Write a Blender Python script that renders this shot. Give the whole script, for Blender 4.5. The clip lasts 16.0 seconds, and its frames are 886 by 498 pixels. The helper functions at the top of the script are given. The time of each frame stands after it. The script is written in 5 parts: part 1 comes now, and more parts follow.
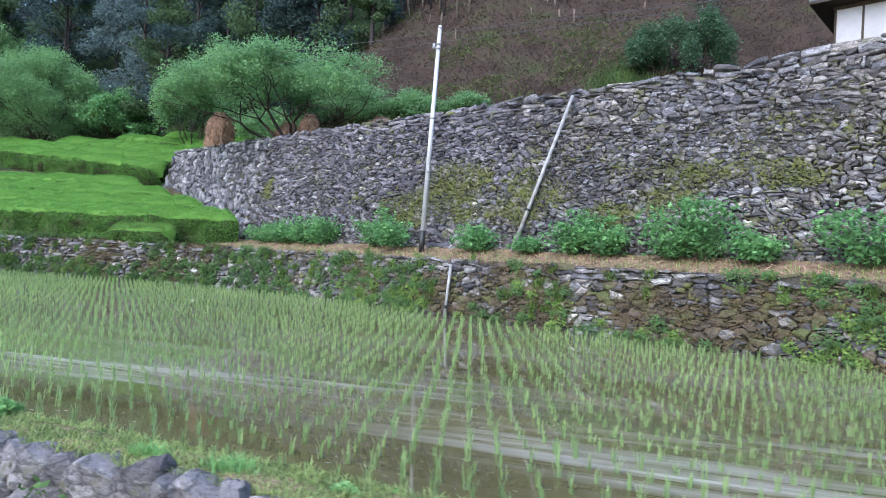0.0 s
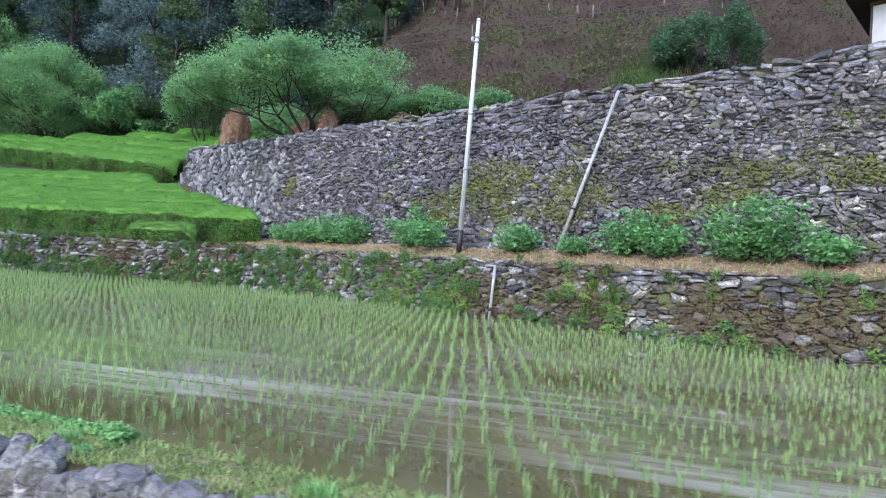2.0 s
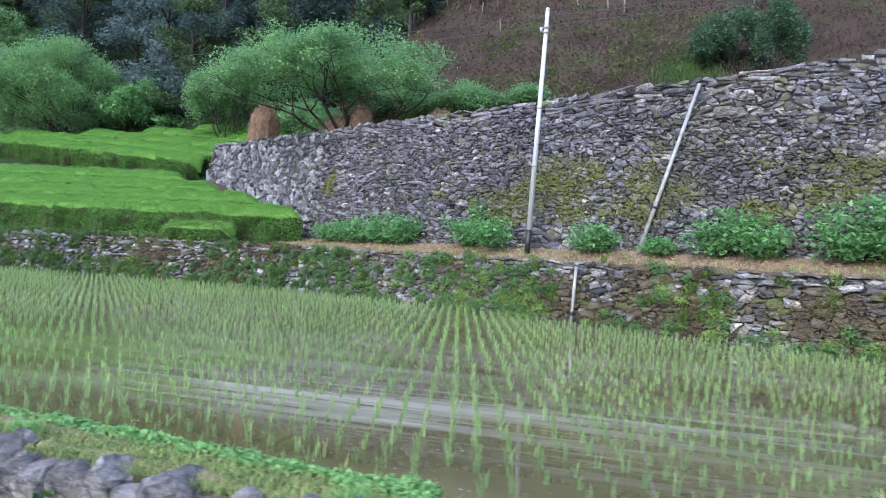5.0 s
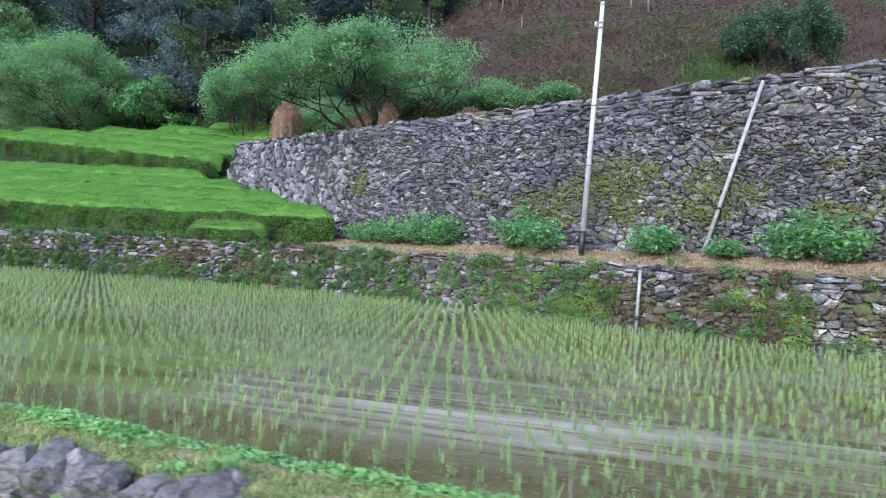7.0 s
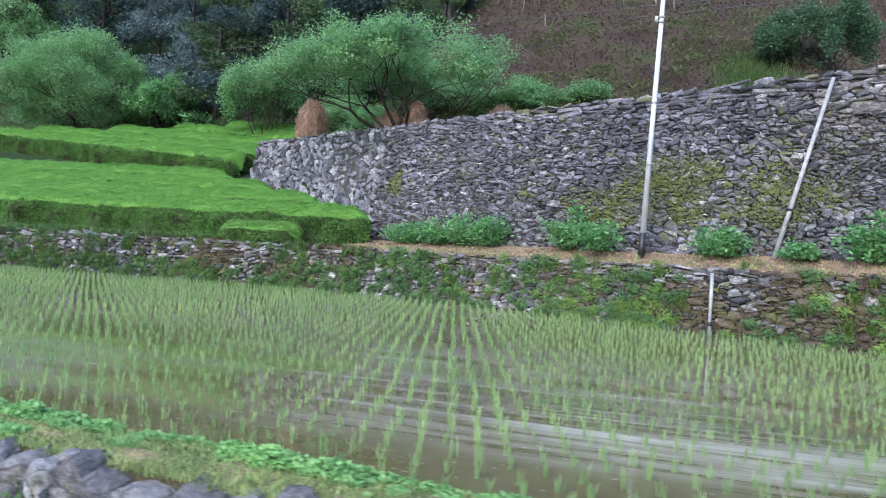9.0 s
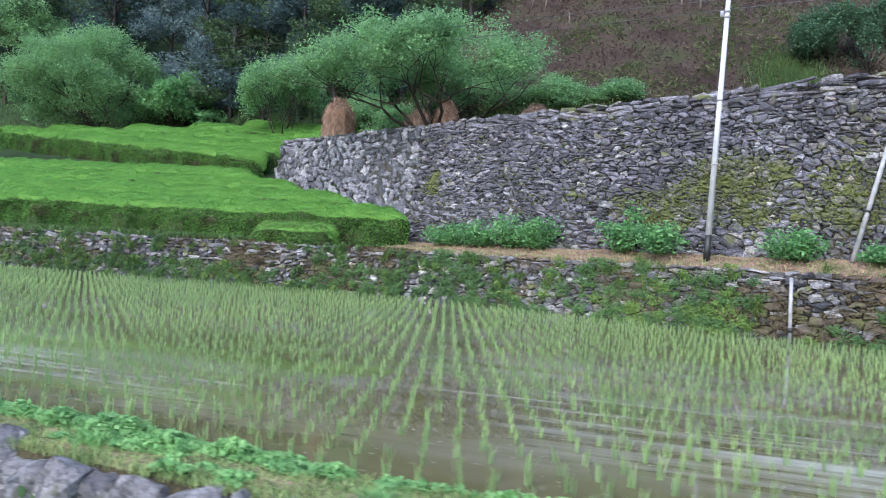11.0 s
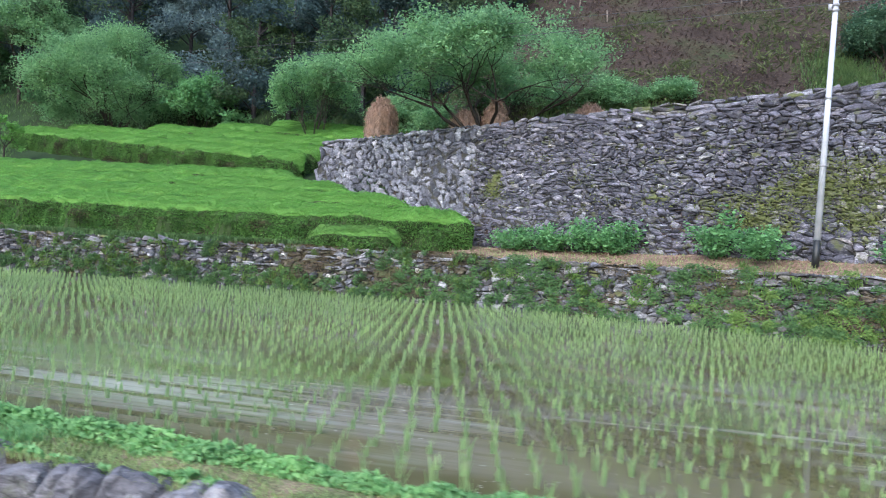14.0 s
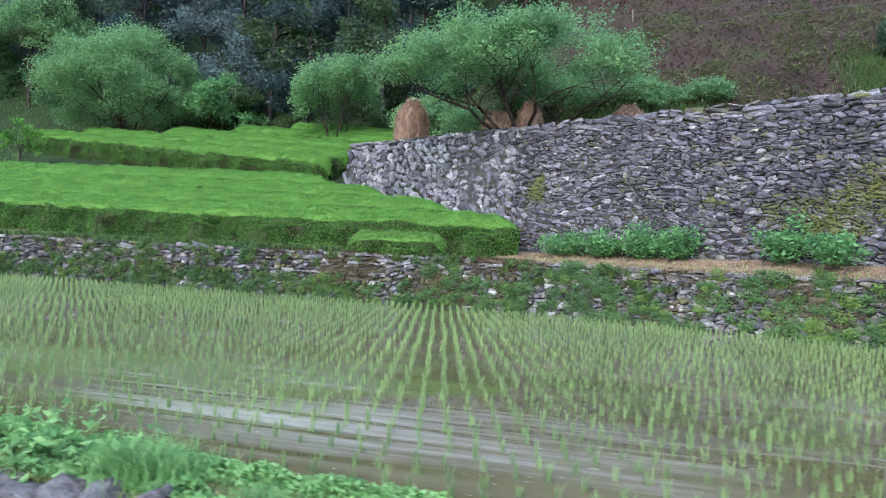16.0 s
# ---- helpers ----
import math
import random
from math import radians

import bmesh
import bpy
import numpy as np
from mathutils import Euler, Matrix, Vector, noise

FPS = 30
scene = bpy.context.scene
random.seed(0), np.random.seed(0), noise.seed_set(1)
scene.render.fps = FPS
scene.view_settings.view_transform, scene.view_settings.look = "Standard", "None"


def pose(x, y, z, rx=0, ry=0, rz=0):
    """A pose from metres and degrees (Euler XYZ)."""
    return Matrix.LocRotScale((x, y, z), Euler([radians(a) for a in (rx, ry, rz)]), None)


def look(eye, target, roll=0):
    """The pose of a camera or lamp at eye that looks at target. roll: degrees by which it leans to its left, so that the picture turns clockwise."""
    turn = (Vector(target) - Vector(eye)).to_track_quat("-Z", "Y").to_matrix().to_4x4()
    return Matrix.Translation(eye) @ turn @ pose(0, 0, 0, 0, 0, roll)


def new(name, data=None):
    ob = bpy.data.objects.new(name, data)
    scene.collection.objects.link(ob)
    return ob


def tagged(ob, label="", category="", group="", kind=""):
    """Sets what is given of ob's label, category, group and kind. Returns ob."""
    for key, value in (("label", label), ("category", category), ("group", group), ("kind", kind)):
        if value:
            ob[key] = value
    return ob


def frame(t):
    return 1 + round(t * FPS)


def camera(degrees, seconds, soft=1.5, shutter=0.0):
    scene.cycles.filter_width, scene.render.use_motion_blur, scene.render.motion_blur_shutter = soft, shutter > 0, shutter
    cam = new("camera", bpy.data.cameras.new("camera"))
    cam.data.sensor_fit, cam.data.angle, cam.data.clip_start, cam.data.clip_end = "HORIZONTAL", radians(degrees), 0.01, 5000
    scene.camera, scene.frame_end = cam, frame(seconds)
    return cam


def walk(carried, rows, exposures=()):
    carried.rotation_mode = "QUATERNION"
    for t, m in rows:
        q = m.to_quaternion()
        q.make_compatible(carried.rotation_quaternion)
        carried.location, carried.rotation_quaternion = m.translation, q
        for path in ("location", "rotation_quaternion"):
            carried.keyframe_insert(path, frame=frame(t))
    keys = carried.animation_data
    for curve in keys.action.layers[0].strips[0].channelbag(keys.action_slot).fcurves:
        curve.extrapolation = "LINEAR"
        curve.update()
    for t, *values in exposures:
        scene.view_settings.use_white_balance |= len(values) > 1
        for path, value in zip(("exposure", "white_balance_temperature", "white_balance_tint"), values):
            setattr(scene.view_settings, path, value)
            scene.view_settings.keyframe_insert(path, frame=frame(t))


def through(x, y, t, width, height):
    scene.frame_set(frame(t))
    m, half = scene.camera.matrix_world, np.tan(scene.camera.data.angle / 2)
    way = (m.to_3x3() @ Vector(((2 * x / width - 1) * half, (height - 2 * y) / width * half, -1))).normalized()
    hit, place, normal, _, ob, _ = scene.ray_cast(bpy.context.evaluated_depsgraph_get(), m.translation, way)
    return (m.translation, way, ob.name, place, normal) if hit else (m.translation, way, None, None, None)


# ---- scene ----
# camera: eye in metres (water level is z = 0), yaw, pitch and roll in degrees
cam = camera(68.0, 16.0, soft=1.0, shutter=0.8)
PATH = [
    (0.0, -0.068, 0.071, 1.516, 16.469, 0.935, 3.145),
    (0.5, -0.433, 0.152, 1.509, 16.410, 0.931, 3.214),
    (1.0, -0.801, 0.226, 1.503, 16.343, 0.913, 3.248),
    (1.5, -1.175, 0.296, 1.497, 16.269, 0.888, 3.260),
    (2.0, -1.557, 0.361, 1.491, 16.189, 0.859, 3.261),
    (2.5, -1.947, 0.422, 1.485, 16.103, 0.831, 3.257),
    (3.0, -2.346, 0.479, 1.478, 16.013, 0.806, 3.256),
    (3.5, -2.753, 0.533, 1.471, 15.920, 0.785, 3.258),
    (4.0, -3.169, 0.586, 1.462, 15.826, 0.769, 3.267),
    (6.5, -5.349, 0.844, 1.413, 15.356, 0.765, 3.399),
    (7.0, -5.799, 0.897, 1.403, 15.267, 0.775, 3.433),
    (7.5, -6.252, 0.952, 1.392, 15.179, 0.786, 3.465),
    (8.0, -6.707, 1.008, 1.382, 15.093, 0.797, 3.494),
    (8.5, -7.165, 1.066, 1.372, 15.008, 0.808, 3.519),
    (9.0, -7.624, 1.124, 1.362, 14.924, 0.819, 3.539),
    (11.5, -9.948, 1.414, 1.334, 14.497, 0.865, 3.542),
    (12.0, -10.420, 1.469, 1.333, 14.407, 0.876, 3.526),
    (12.5, -10.893, 1.523, 1.333, 14.316, 0.889, 3.505),
    (13.0, -11.369, 1.575, 1.336, 14.223, 0.906, 3.480),
    (13.5, -11.847, 1.627, 1.341, 14.129, 0.927, 3.450),
    (14.0, -12.326, 1.679, 1.347, 14.036, 0.955, 3.415),
    (14.5, -12.804, 1.732, 1.356, 13.946, 0.990, 3.372),
    (15.0, -13.279, 1.788, 1.366, 13.862, 1.032, 3.319),
    (15.5, -13.749, 1.849, 1.378, 13.788, 1.083, 3.250),
    (16.0, -14.210, 1.919, 1.391, 13.727, 1.142, 3.159),
]
walk(cam, [(t, pose(x, y, z, 90 + pitch, 0, yaw) @ pose(0, 0, 0, 0, 0, roll)) for t, x, y, z, yaw, pitch, roll in PATH])

# ---- light ----
world = bpy.data.worlds.new("sky")
scene.world = world
world.use_nodes = True
wn, wl = world.node_tree.nodes, world.node_tree.links
sky = wn.new("ShaderNodeTexSky")
sky.sky_type, sky.sun_disc = "NISHITA", False
sky.sun_elevation, sky.sun_rotation = radians(38), radians(200)
sky.air_density, sky.dust_density, sky.ozone_density = 1.0, 1.2, 2.0
wn["Background"].inputs["Strength"].default_value = 0.15
wl.new(sky.outputs[0], wn["Background"].inputs["Color"])
sun = new("sun", bpy.data.lights.new("sun", "SUN"))
sun.data.energy, sun.data.angle, sun.data.color = 0.7, radians(30), (1.0, 0.98, 0.95)
sun.matrix_world = look((0, 0, 30), (6.0, 22.0, 4.0))
scene.view_settings.exposure = 2.03

RNG = np.random.default_rng(7)
WATER = -0.12


# ---- materials ----
def mat(name):
    m = bpy.data.materials.new(name)
    m.use_nodes = True
    n, l = m.node_tree.nodes, m.node_tree.links
    return m, n, l, n["Principled BSDF"]


def ramp(n, l, source, stops):
    r = n.new("ShaderNodeValToRGB")
    e = r.color_ramp.elements
    while len(e) < len(stops):
        e.new(0.5)
    for el, (p, c) in zip(e, stops):
        el.position, el.color = p, (*c, 1)
    l.new(source, r.inputs[0])
    return r.outputs[0]


def noise_tex(n, l, scale, detail=4, coords="Object", stretch=None, rough=0.6, turn=0):
    tc = n.new("ShaderNodeTexCoord")
    out = tc.outputs[coords]
    if stretch:
        mp = n.new("ShaderNodeMapping")
        mp.inputs["Scale"].default_value = stretch
        mp.inputs["Rotation"].default_value = (0, 0, radians(turn))
        l.new(out, mp.inputs[0])
        out = mp.outputs[0]
    t = n.new("ShaderNodeTexNoise")
    t.inputs["Scale"].default_value, t.inputs["Detail"].default_value = scale, detail
    t.inputs["Roughness"].default_value = rough
    l.new(out, t.inputs["Vector"])
    return t.outputs["Fac"]


def crack_tex(n, l, scale, stretch):
    """Random grey per fragment, and the distance to the nearest crack, in a warped cell pattern."""
    tc, mp = n.new("ShaderNodeTexCoord"), n.new("ShaderNodeMapping")
    mp.inputs["Scale"].default_value = stretch
    l.new(tc.outputs["Object"], mp.inputs[0])
    wob = n.new("ShaderNodeTexNoise")
    wob.inputs["Scale"].default_value, wob.inputs["Detail"].default_value = 6.0, 3
    l.new(mp.outputs[0], wob.inputs["Vector"])
    warped = mix(n, l, 0.12, mp.outputs[0], wob.outputs["Color"], "LINEAR_LIGHT")
    outs = []
    for feature in ("F1", "DISTANCE_TO_EDGE"):
        v = n.new("ShaderNodeTexVoronoi")
        v.feature = feature
        v.inputs["Scale"].default_value = scale
        l.new(warped, v.inputs["Vector"])
        outs.append(v.outputs["Color"] if feature == "F1" else v.outputs["Distance"])
    bw = n.new("ShaderNodeSeparateColor")
    l.new(outs[0], bw.inputs[0])
    return bw.outputs[0], outs[1]


def mix(n, l, fac, a, b, mode="MIX"):
    m = n.new("ShaderNodeMix")
    m.data_type, m.blend_type = "RGBA", mode
    for key, v in ((0, fac), (6, a), (7, b)):
        if isinstance(v, (int, float)):
            m.inputs[key].default_value = v
        elif isinstance(v, tuple):
            m.inputs[key].default_value = (*v, 1)
        else:
            l.new(v, m.inputs[key])
    return m.outputs[2]


def bump(n, l, p, height, strength, distance):
    b = n.new("ShaderNodeBump")
    b.inputs["Strength"].default_value, b.inputs["Distance"].default_value = strength, distance
    l.new(height, b.inputs["Height"])
    l.new(b.outputs[0], p.inputs["Normal"])


def stone_mat(name, stops, moss=0.0, island=True, moss_col=(0.045, 0.05, 0.012), relief=(0.8, 0.04), grain=14, lichen=(5.0, (0.27, 0.28, 0.28)), chips=5.5):
    m, n, l, p = mat(name)
    if island:
        g = n.new("ShaderNodeNewGeometry")
        oi = n.new("ShaderNodeObjectInfo")
        add = n.new("ShaderNodeMath")
        add.operation = "ADD"
        fr = n.new("ShaderNodeMath")
        fr.operation = "FRACT"
        l.new(g.outputs["Random Per Island"], add.inputs[0])
        l.new(oi.outputs["Random"], add.inputs[1])
        l.new(add.outputs[0], fr.inputs[0])
        rnd = fr.outputs[0]
    else:
        rnd = n.new("ShaderNodeObjectInfo").outputs["Random"]
    base = ramp(n, l, rnd, stops)
    fine = noise_tex(n, l, grain, 8, stretch=(1, 1, 2.2), rough=0.75)
    base = mix(n, l, 0.75, base, ramp(n, l, fine, [(0.38, (0.35, 0.35, 0.35)), (0.62, (1.55, 1.55, 1.55))]), "MULTIPLY")
    big = noise_tex(n, l, 1.3, 4)
    if chips:
        # fragments and bedding cracks inside each stone
        cell, crack = crack_tex(n, l, chips, (1.0, 1.0, 2.1))
        base = mix(n, l, 0.85, base, ramp(n, l, cell, [(0.0, (0.5, 0.5, 0.52)), (0.5, (0.95, 0.95, 0.95)), (1.0, (1.6, 1.58, 1.55))]), "MULTIPLY")
        base = mix(n, l, 0.8, base, ramp(n, l, crack, [(0.0, (0.22, 0.22, 0.22)), (0.09, (1.0, 1.0, 1.0))]), "MULTIPLY")
    base = mix(n, l, 0.8, base, ramp(n, l, noise_tex(n, l, 0.28, 4), [(0.38, (0.55, 0.54, 0.58)), (0.62, (1.3, 1.3, 1.28))]), "MULTIPLY")
    lich = noise_tex(n, l, lichen[0], 7, rough=0.7)
    base = mix(n, l, ramp(n, l, lich, [(0.56, (0, 0, 0)), (0.66, (0.7, 0.7, 0.7))]), base, lichen[1])
    if moss:
        mm = ramp(n, l, noise_tex(n, l, 2.4, 5), [(0.62 - moss * 0.35, (0, 0, 0)), (0.72 - moss * 0.35, (1, 1, 1))])
        green = mix(n, l, big, moss_col, (moss_col[0] * 1.7, moss_col[1] * 1.5, moss_col[2] * 1.6))
        base = mix(n, l, mm, base, green)
    l.new(base, p.inputs["Base Color"])
    p.inputs["Roughness"].default_value = 0.85
    bump(n, l, p, fine, *relief)
    return m


def leaf_mat(name, dark, light, through=0.3, rough=0.7, patch=0.6):
    m, n, l, p = mat(name)
    g = n.new("ShaderNodeNewGeometry")
    col = ramp(n, l, g.outputs["Random Per Island"], [(0.0, dark), (0.55, tuple((a + b) / 2 for a, b in zip(dark, light))), (1.0, light)])
    pt = ramp(n, l, noise_tex(n, l, patch, 3), [(0.3, (0.7, 0.72, 0.75)), (0.7, (1.25, 1.2, 1.1))])
    col = mix(n, l, 0.8, col, pt, "MULTIPLY")
    l.new(col, p.inputs["Base Color"])
    p.inputs["Roughness"].default_value = rough
    p.inputs["Specular IOR Level"].default_value = 0.1
    t = n.new("ShaderNodeBsdfTranslucent")
    l.new(col, t.inputs[0])
    sh = n.new("ShaderNodeMixShader")
    sh.inputs[0].default_value = through
    l.new(p.outputs[0], sh.inputs[1])
    l.new(t.outputs[0], sh.inputs[2])
    l.new(sh.outputs[0], n["Material Output"].inputs[0])
    return m


def soil_mat(name, stops, scale=3.0, relief=0.05, fine_scale=40.0):
    m, n, l, p = mat(name)
    a = noise_tex(n, l, scale, 6)
    f = noise_tex(n, l, fine_scale, 4)
    col = ramp(n, l, a, stops)
    col = mix(n, l, 0.7, col, ramp(n, l, f, [(0.38, (0.5, 0.5, 0.5)), (0.62, (1.4, 1.4, 1.4))]), "MULTIPLY")
    l.new(col, p.inputs["Base Color"])
    p.inputs["Roughness"].default_value = 0.95
    p.inputs["Specular IOR Level"].default_value = 0.1
    bump(n, l, p, f, 0.7, relief)
    return m


def plain_mat(name, colour, rough=0.6, metal=0.0, wear=0.25, scale=8.0):
    m, n, l, p = mat(name)
    v = ramp(n, l, noise_tex(n, l, scale, 5), [(0.3, tuple(c * (1 - wear) for c in colour)), (0.7, tuple(min(1, c * (1 + wear)) for c in colour))])
    l.new(v, p.inputs["Base Color"])
    p.inputs["Roughness"].default_value, p.inputs["Metallic"].default_value = rough, metal
    p.inputs["Specular IOR Level"].default_value = 0.1 if rough > 0.75 else 0.5
    return m


GREY = [(0.0, (0.034, 0.035, 0.045)), (0.28, (0.082, 0.083, 0.10)), (0.62, (0.138, 0.139, 0.163)), (0.87, (0.19, 0.19, 0.215)), (0.98, (0.25, 0.25, 0.27))]
BROWNISH = [(0.0, (0.038, 0.034, 0.037)), (0.38, (0.09, 0.085, 0.092)), (0.72, (0.155, 0.146, 0.15)), (0.90, (0.22, 0.202, 0.198)), (0.98, (0.29, 0.28, 0.28))]
M_STONE = stone_mat("slate_stone", GREY, 0.0)
M_SLATE = stone_mat("dark_purplish_slate", [(a, (v[0] * 0.72, v[1] * 0.69, v[2] * 0.75)) for a, v in GREY], 0.06, moss_col=(0.05, 0.06, 0.022), lichen=(6.0, (0.17, 0.17, 0.175)))
M_STONE_BROWN = stone_mat("brown_slate_stone", BROWNISH, 0.18, moss_col=(0.055, 0.064, 0.026))
M_STONE_LOW = stone_mat("terrace_stone", [(a, tuple(v * 0.85 for v in b)) for a, b in GREY], 0.05, lichen=(5.0, (0.2, 0.2, 0.2)))
M_STONE_MOSS = stone_mat("mossy_stone", BROWNISH, 0.45, moss_col=(0.066, 0.08, 0.027))
M_NEAR_STONE = stone_mat("weathered_bank_stone", [(0, (0.16, 0.152, 0.168)), (0.5, (0.24, 0.23, 0.25)), (1, (0.33, 0.32, 0.34))], 0.06, island=False, relief=(1.0, 0.05), grain=11, lichen=(4.5, (0.46, 0.46, 0.47)), chips=3.2)
M_STONE_PALE = stone_mat("pale_quartz_stone", [(0, (0.16, 0.16, 0.168)), (0.6, (0.225, 0.225, 0.235)), (1, (0.3, 0.3, 0.305))], 0.08, lichen=(5.0, (0.33, 0.33, 0.33)))
M_WALL_FILL = soil_mat("dark_wall_fill", [(0.3, (0.028, 0.027, 0.025)), (0.7, (0.075, 0.072, 0.058))], 3, 0.04)
M_EARTH = soil_mat("mossy_earth", [(0.32, (0.06, 0.05, 0.043)), (0.46, (0.098, 0.08, 0.068)), (0.56, (0.088, 0.084, 0.052)), (0.66, (0.08, 0.098, 0.045))], 1.6, 0.05, 26)
M_MUD = soil_mat("paddy_mud", [(0.3, (0.05, 0.042, 0.032)), (0.7, (0.11, 0.09, 0.07))], 1.5, 0.02)
M_PINK_SOIL = soil_mat("sandy_path_soil", [(0.36, (0.14, 0.09, 0.068)), (0.48, (0.235, 0.158, 0.122)), (0.58, (0.18, 0.13, 0.088)), (0.66, (0.09, 0.085, 0.045))], 1.3, 0.03)
M_LEAF_TREE = leaf_mat("fresh_tree_leaf", (0.13, 0.27, 0.13), (0.25, 0.45, 0.215), 0.5)
M_LEAF_BUSH = leaf_mat("dull_hill_bush_leaf", (0.05, 0.112, 0.07), (0.11, 0.20, 0.12), 0.4)
M_LEAF_MID = leaf_mat("broad_tree_leaf", (0.052, 0.13, 0.065), (0.12, 0.26, 0.11), 0.4)
# evergreen and cedar leaves blued and lifted: the forest's haze put into their colour
M_LEAF_DARK = leaf_mat("hazy_evergreen_leaf", (0.03, 0.054, 0.062), (0.072, 0.118, 0.122), 0.35)
M_LEAF_CEDAR = leaf_mat("hazy_cedar_foliage", (0.07, 0.11, 0.13), (0.155, 0.225, 0.235), 0.4)
M_LEAF_OLIVE = leaf_mat("olive_evergreen_leaf", (0.042, 0.078, 0.045), (0.105, 0.17, 0.085), 0.35)
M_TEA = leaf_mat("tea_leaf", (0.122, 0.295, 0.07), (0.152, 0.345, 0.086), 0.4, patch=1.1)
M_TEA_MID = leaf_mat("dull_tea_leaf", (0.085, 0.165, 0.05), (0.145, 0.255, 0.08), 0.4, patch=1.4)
# tea green darkened: the shade below the top leaves is in this colour
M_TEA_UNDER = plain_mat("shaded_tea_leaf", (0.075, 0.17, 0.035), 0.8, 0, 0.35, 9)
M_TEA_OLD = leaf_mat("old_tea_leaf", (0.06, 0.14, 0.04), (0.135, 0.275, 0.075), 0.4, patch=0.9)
M_RICE = leaf_mat("rice_blade", (0.20, 0.325, 0.125), (0.335, 0.455, 0.215), 0.45, patch=0.25)
M_WEED = leaf_mat("bank_weed", (0.14, 0.32, 0.115), (0.285, 0.50, 0.215), 0.4, patch=2.0)
M_TURF = leaf_mat("bank_turf_blade", (0.17, 0.245, 0.09), (0.35, 0.44, 0.19), 0.4, patch=2.5)
M_TEA_TWIG = leaf_mat("withered_tea_twig", (0.04, 0.045, 0.025), (0.11, 0.105, 0.06), 0.2, patch=0.9)
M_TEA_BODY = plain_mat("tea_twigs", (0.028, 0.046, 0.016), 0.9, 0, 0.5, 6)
M_RED_WEED = leaf_mat("withered_weed", (0.07, 0.054, 0.034), (0.165, 0.13, 0.078), 0.3, patch=0.8)
M_MOSS = leaf_mat("olive_moss", (0.07, 0.086, 0.03), (0.15, 0.175, 0.06), 0.25, patch=1.5)
M_WALL_GRASS = leaf_mat("wall_grass_blade", (0.075, 0.14, 0.038), (0.175, 0.275, 0.085), 0.35, patch=0.8)
M_WALL_WEED = leaf_mat("wall_weed", (0.05, 0.108, 0.046), (0.125, 0.225, 0.09), 0.4, patch=0.7)
M_BUSH = leaf_mat("soft_bush_leaf", (0.098, 0.235, 0.10), (0.195, 0.415, 0.178), 0.45, patch=1.5)
M_DRY = leaf_mat("dry_grass", (0.08, 0.06, 0.05), (0.112, 0.085, 0.07), 0.4, patch=0.35)
M_HILL_GRASS = leaf_mat("hill_grass", (0.085, 0.102, 0.048), (0.13, 0.165, 0.072), 0.4, patch=0.35)
M_FRESH = leaf_mat("fresh_hill_grass", (0.07, 0.125, 0.052), (0.135, 0.215, 0.085), 0.4, patch=0.6)
M_FIELD = leaf_mat("field_grass_blade", (0.06, 0.11, 0.04), (0.15, 0.25, 0.10), 0.35, patch=0.4)
M_PALE = plain_mat("pale_cut_wood", (0.15, 0.125, 0.11), 0.9, 0, 0.3, 5)
M_STRAW = leaf_mat("straw", (0.19, 0.125, 0.098), (0.43, 0.30, 0.245), 0.15, patch=3)
M_BARK = plain_mat("dark_bark", (0.045, 0.036, 0.03), 0.9, 0, 0.5, 12)
M_TRUNK = plain_mat("grey_trunk", (0.04, 0.036, 0.038), 0.9, 0, 0.4, 6)
M_POLE = plain_mat("galvanised_pole", (0.44, 0.45, 0.49), 0.5, 0.2, 0.12, 3)
M_BLACK = plain_mat("black_sleeve", (0.012, 0.013, 0.014), 0.5, 0, 0.3)
M_CABLE = plain_mat("weathered_cable", (0.06, 0.06, 0.066), 0.6, 0, 0.2)
M_STRUT = plain_mat("grey_weathered_strut", (0.25, 0.25, 0.26), 0.65, 0.1, 0.3, 4)
M_WHITE = plain_mat("white_plaster", (0.34, 0.345, 0.385), 0.8, 0, 0.06, 3)
M_DARKWOOD = plain_mat("dark_house_timber", (0.05, 0.04, 0.035), 0.8, 0, 0.3)
M_ROOF = plain_mat("grey_roof_tile", (0.11, 0.11, 0.12), 0.6, 0, 0.3)


# ---- mesh builders ----
def fast_mesh(name, verts, faces, materials, index=None, smooth=False):
    """A mesh from arrays; faces is one array, or a list of arrays, of equal-sized polygons."""
    faces = faces if isinstance(faces, list) else [faces]
    me = bpy.data.meshes.new(name)
    verts = np.asarray(verts, dtype=np.float32)
    me.vertices.add(len(verts))
    me.vertices.foreach_set("co", verts.ravel())
    loops = np.concatenate([np.asarray(f, dtype=np.int32).ravel() for f in faces])
    sizes = np.concatenate([np.full(len(f), len(f[0]), dtype=np.int32) for f in faces if len(f)])
    me.loops.add(len(loops))
    me.loops.foreach_set("vertex_index", loops)
    me.polygons.add(len(sizes))
    starts = np.concatenate([[0], np.cumsum(sizes)[:-1]]).astype(np.int32)
    me.polygons.foreach_set("loop_start", starts)
    for m in materials if isinstance(materials, (list, tuple)) else [materials]:
        me.materials.append(m)
    if index is not None:
        me.polygons.foreach_set("material_index", np.asarray(index, dtype=np.int32))
    if smooth:
        me.polygons.foreach_set("use_smooth", np.ones(len(sizes), dtype=bool))
    me.update(calc_edges=True)
    return me


def put(name, me, parent=None, label=""):
    ob = new(name, me)
    if parent is not None:
        ob.parent = parent
        ob.matrix_parent_inverse = parent.matrix_basis.inverted()
    if label:
        tagged(ob, label)
    return ob


def empty(name, place, label, category, group="", kind=""):
    ob = new(name)
    ob.matrix_basis = Matrix.Translation(place)
    ob.empty_display_size = 0.2
    return tagged(ob, label, category, group, kind)


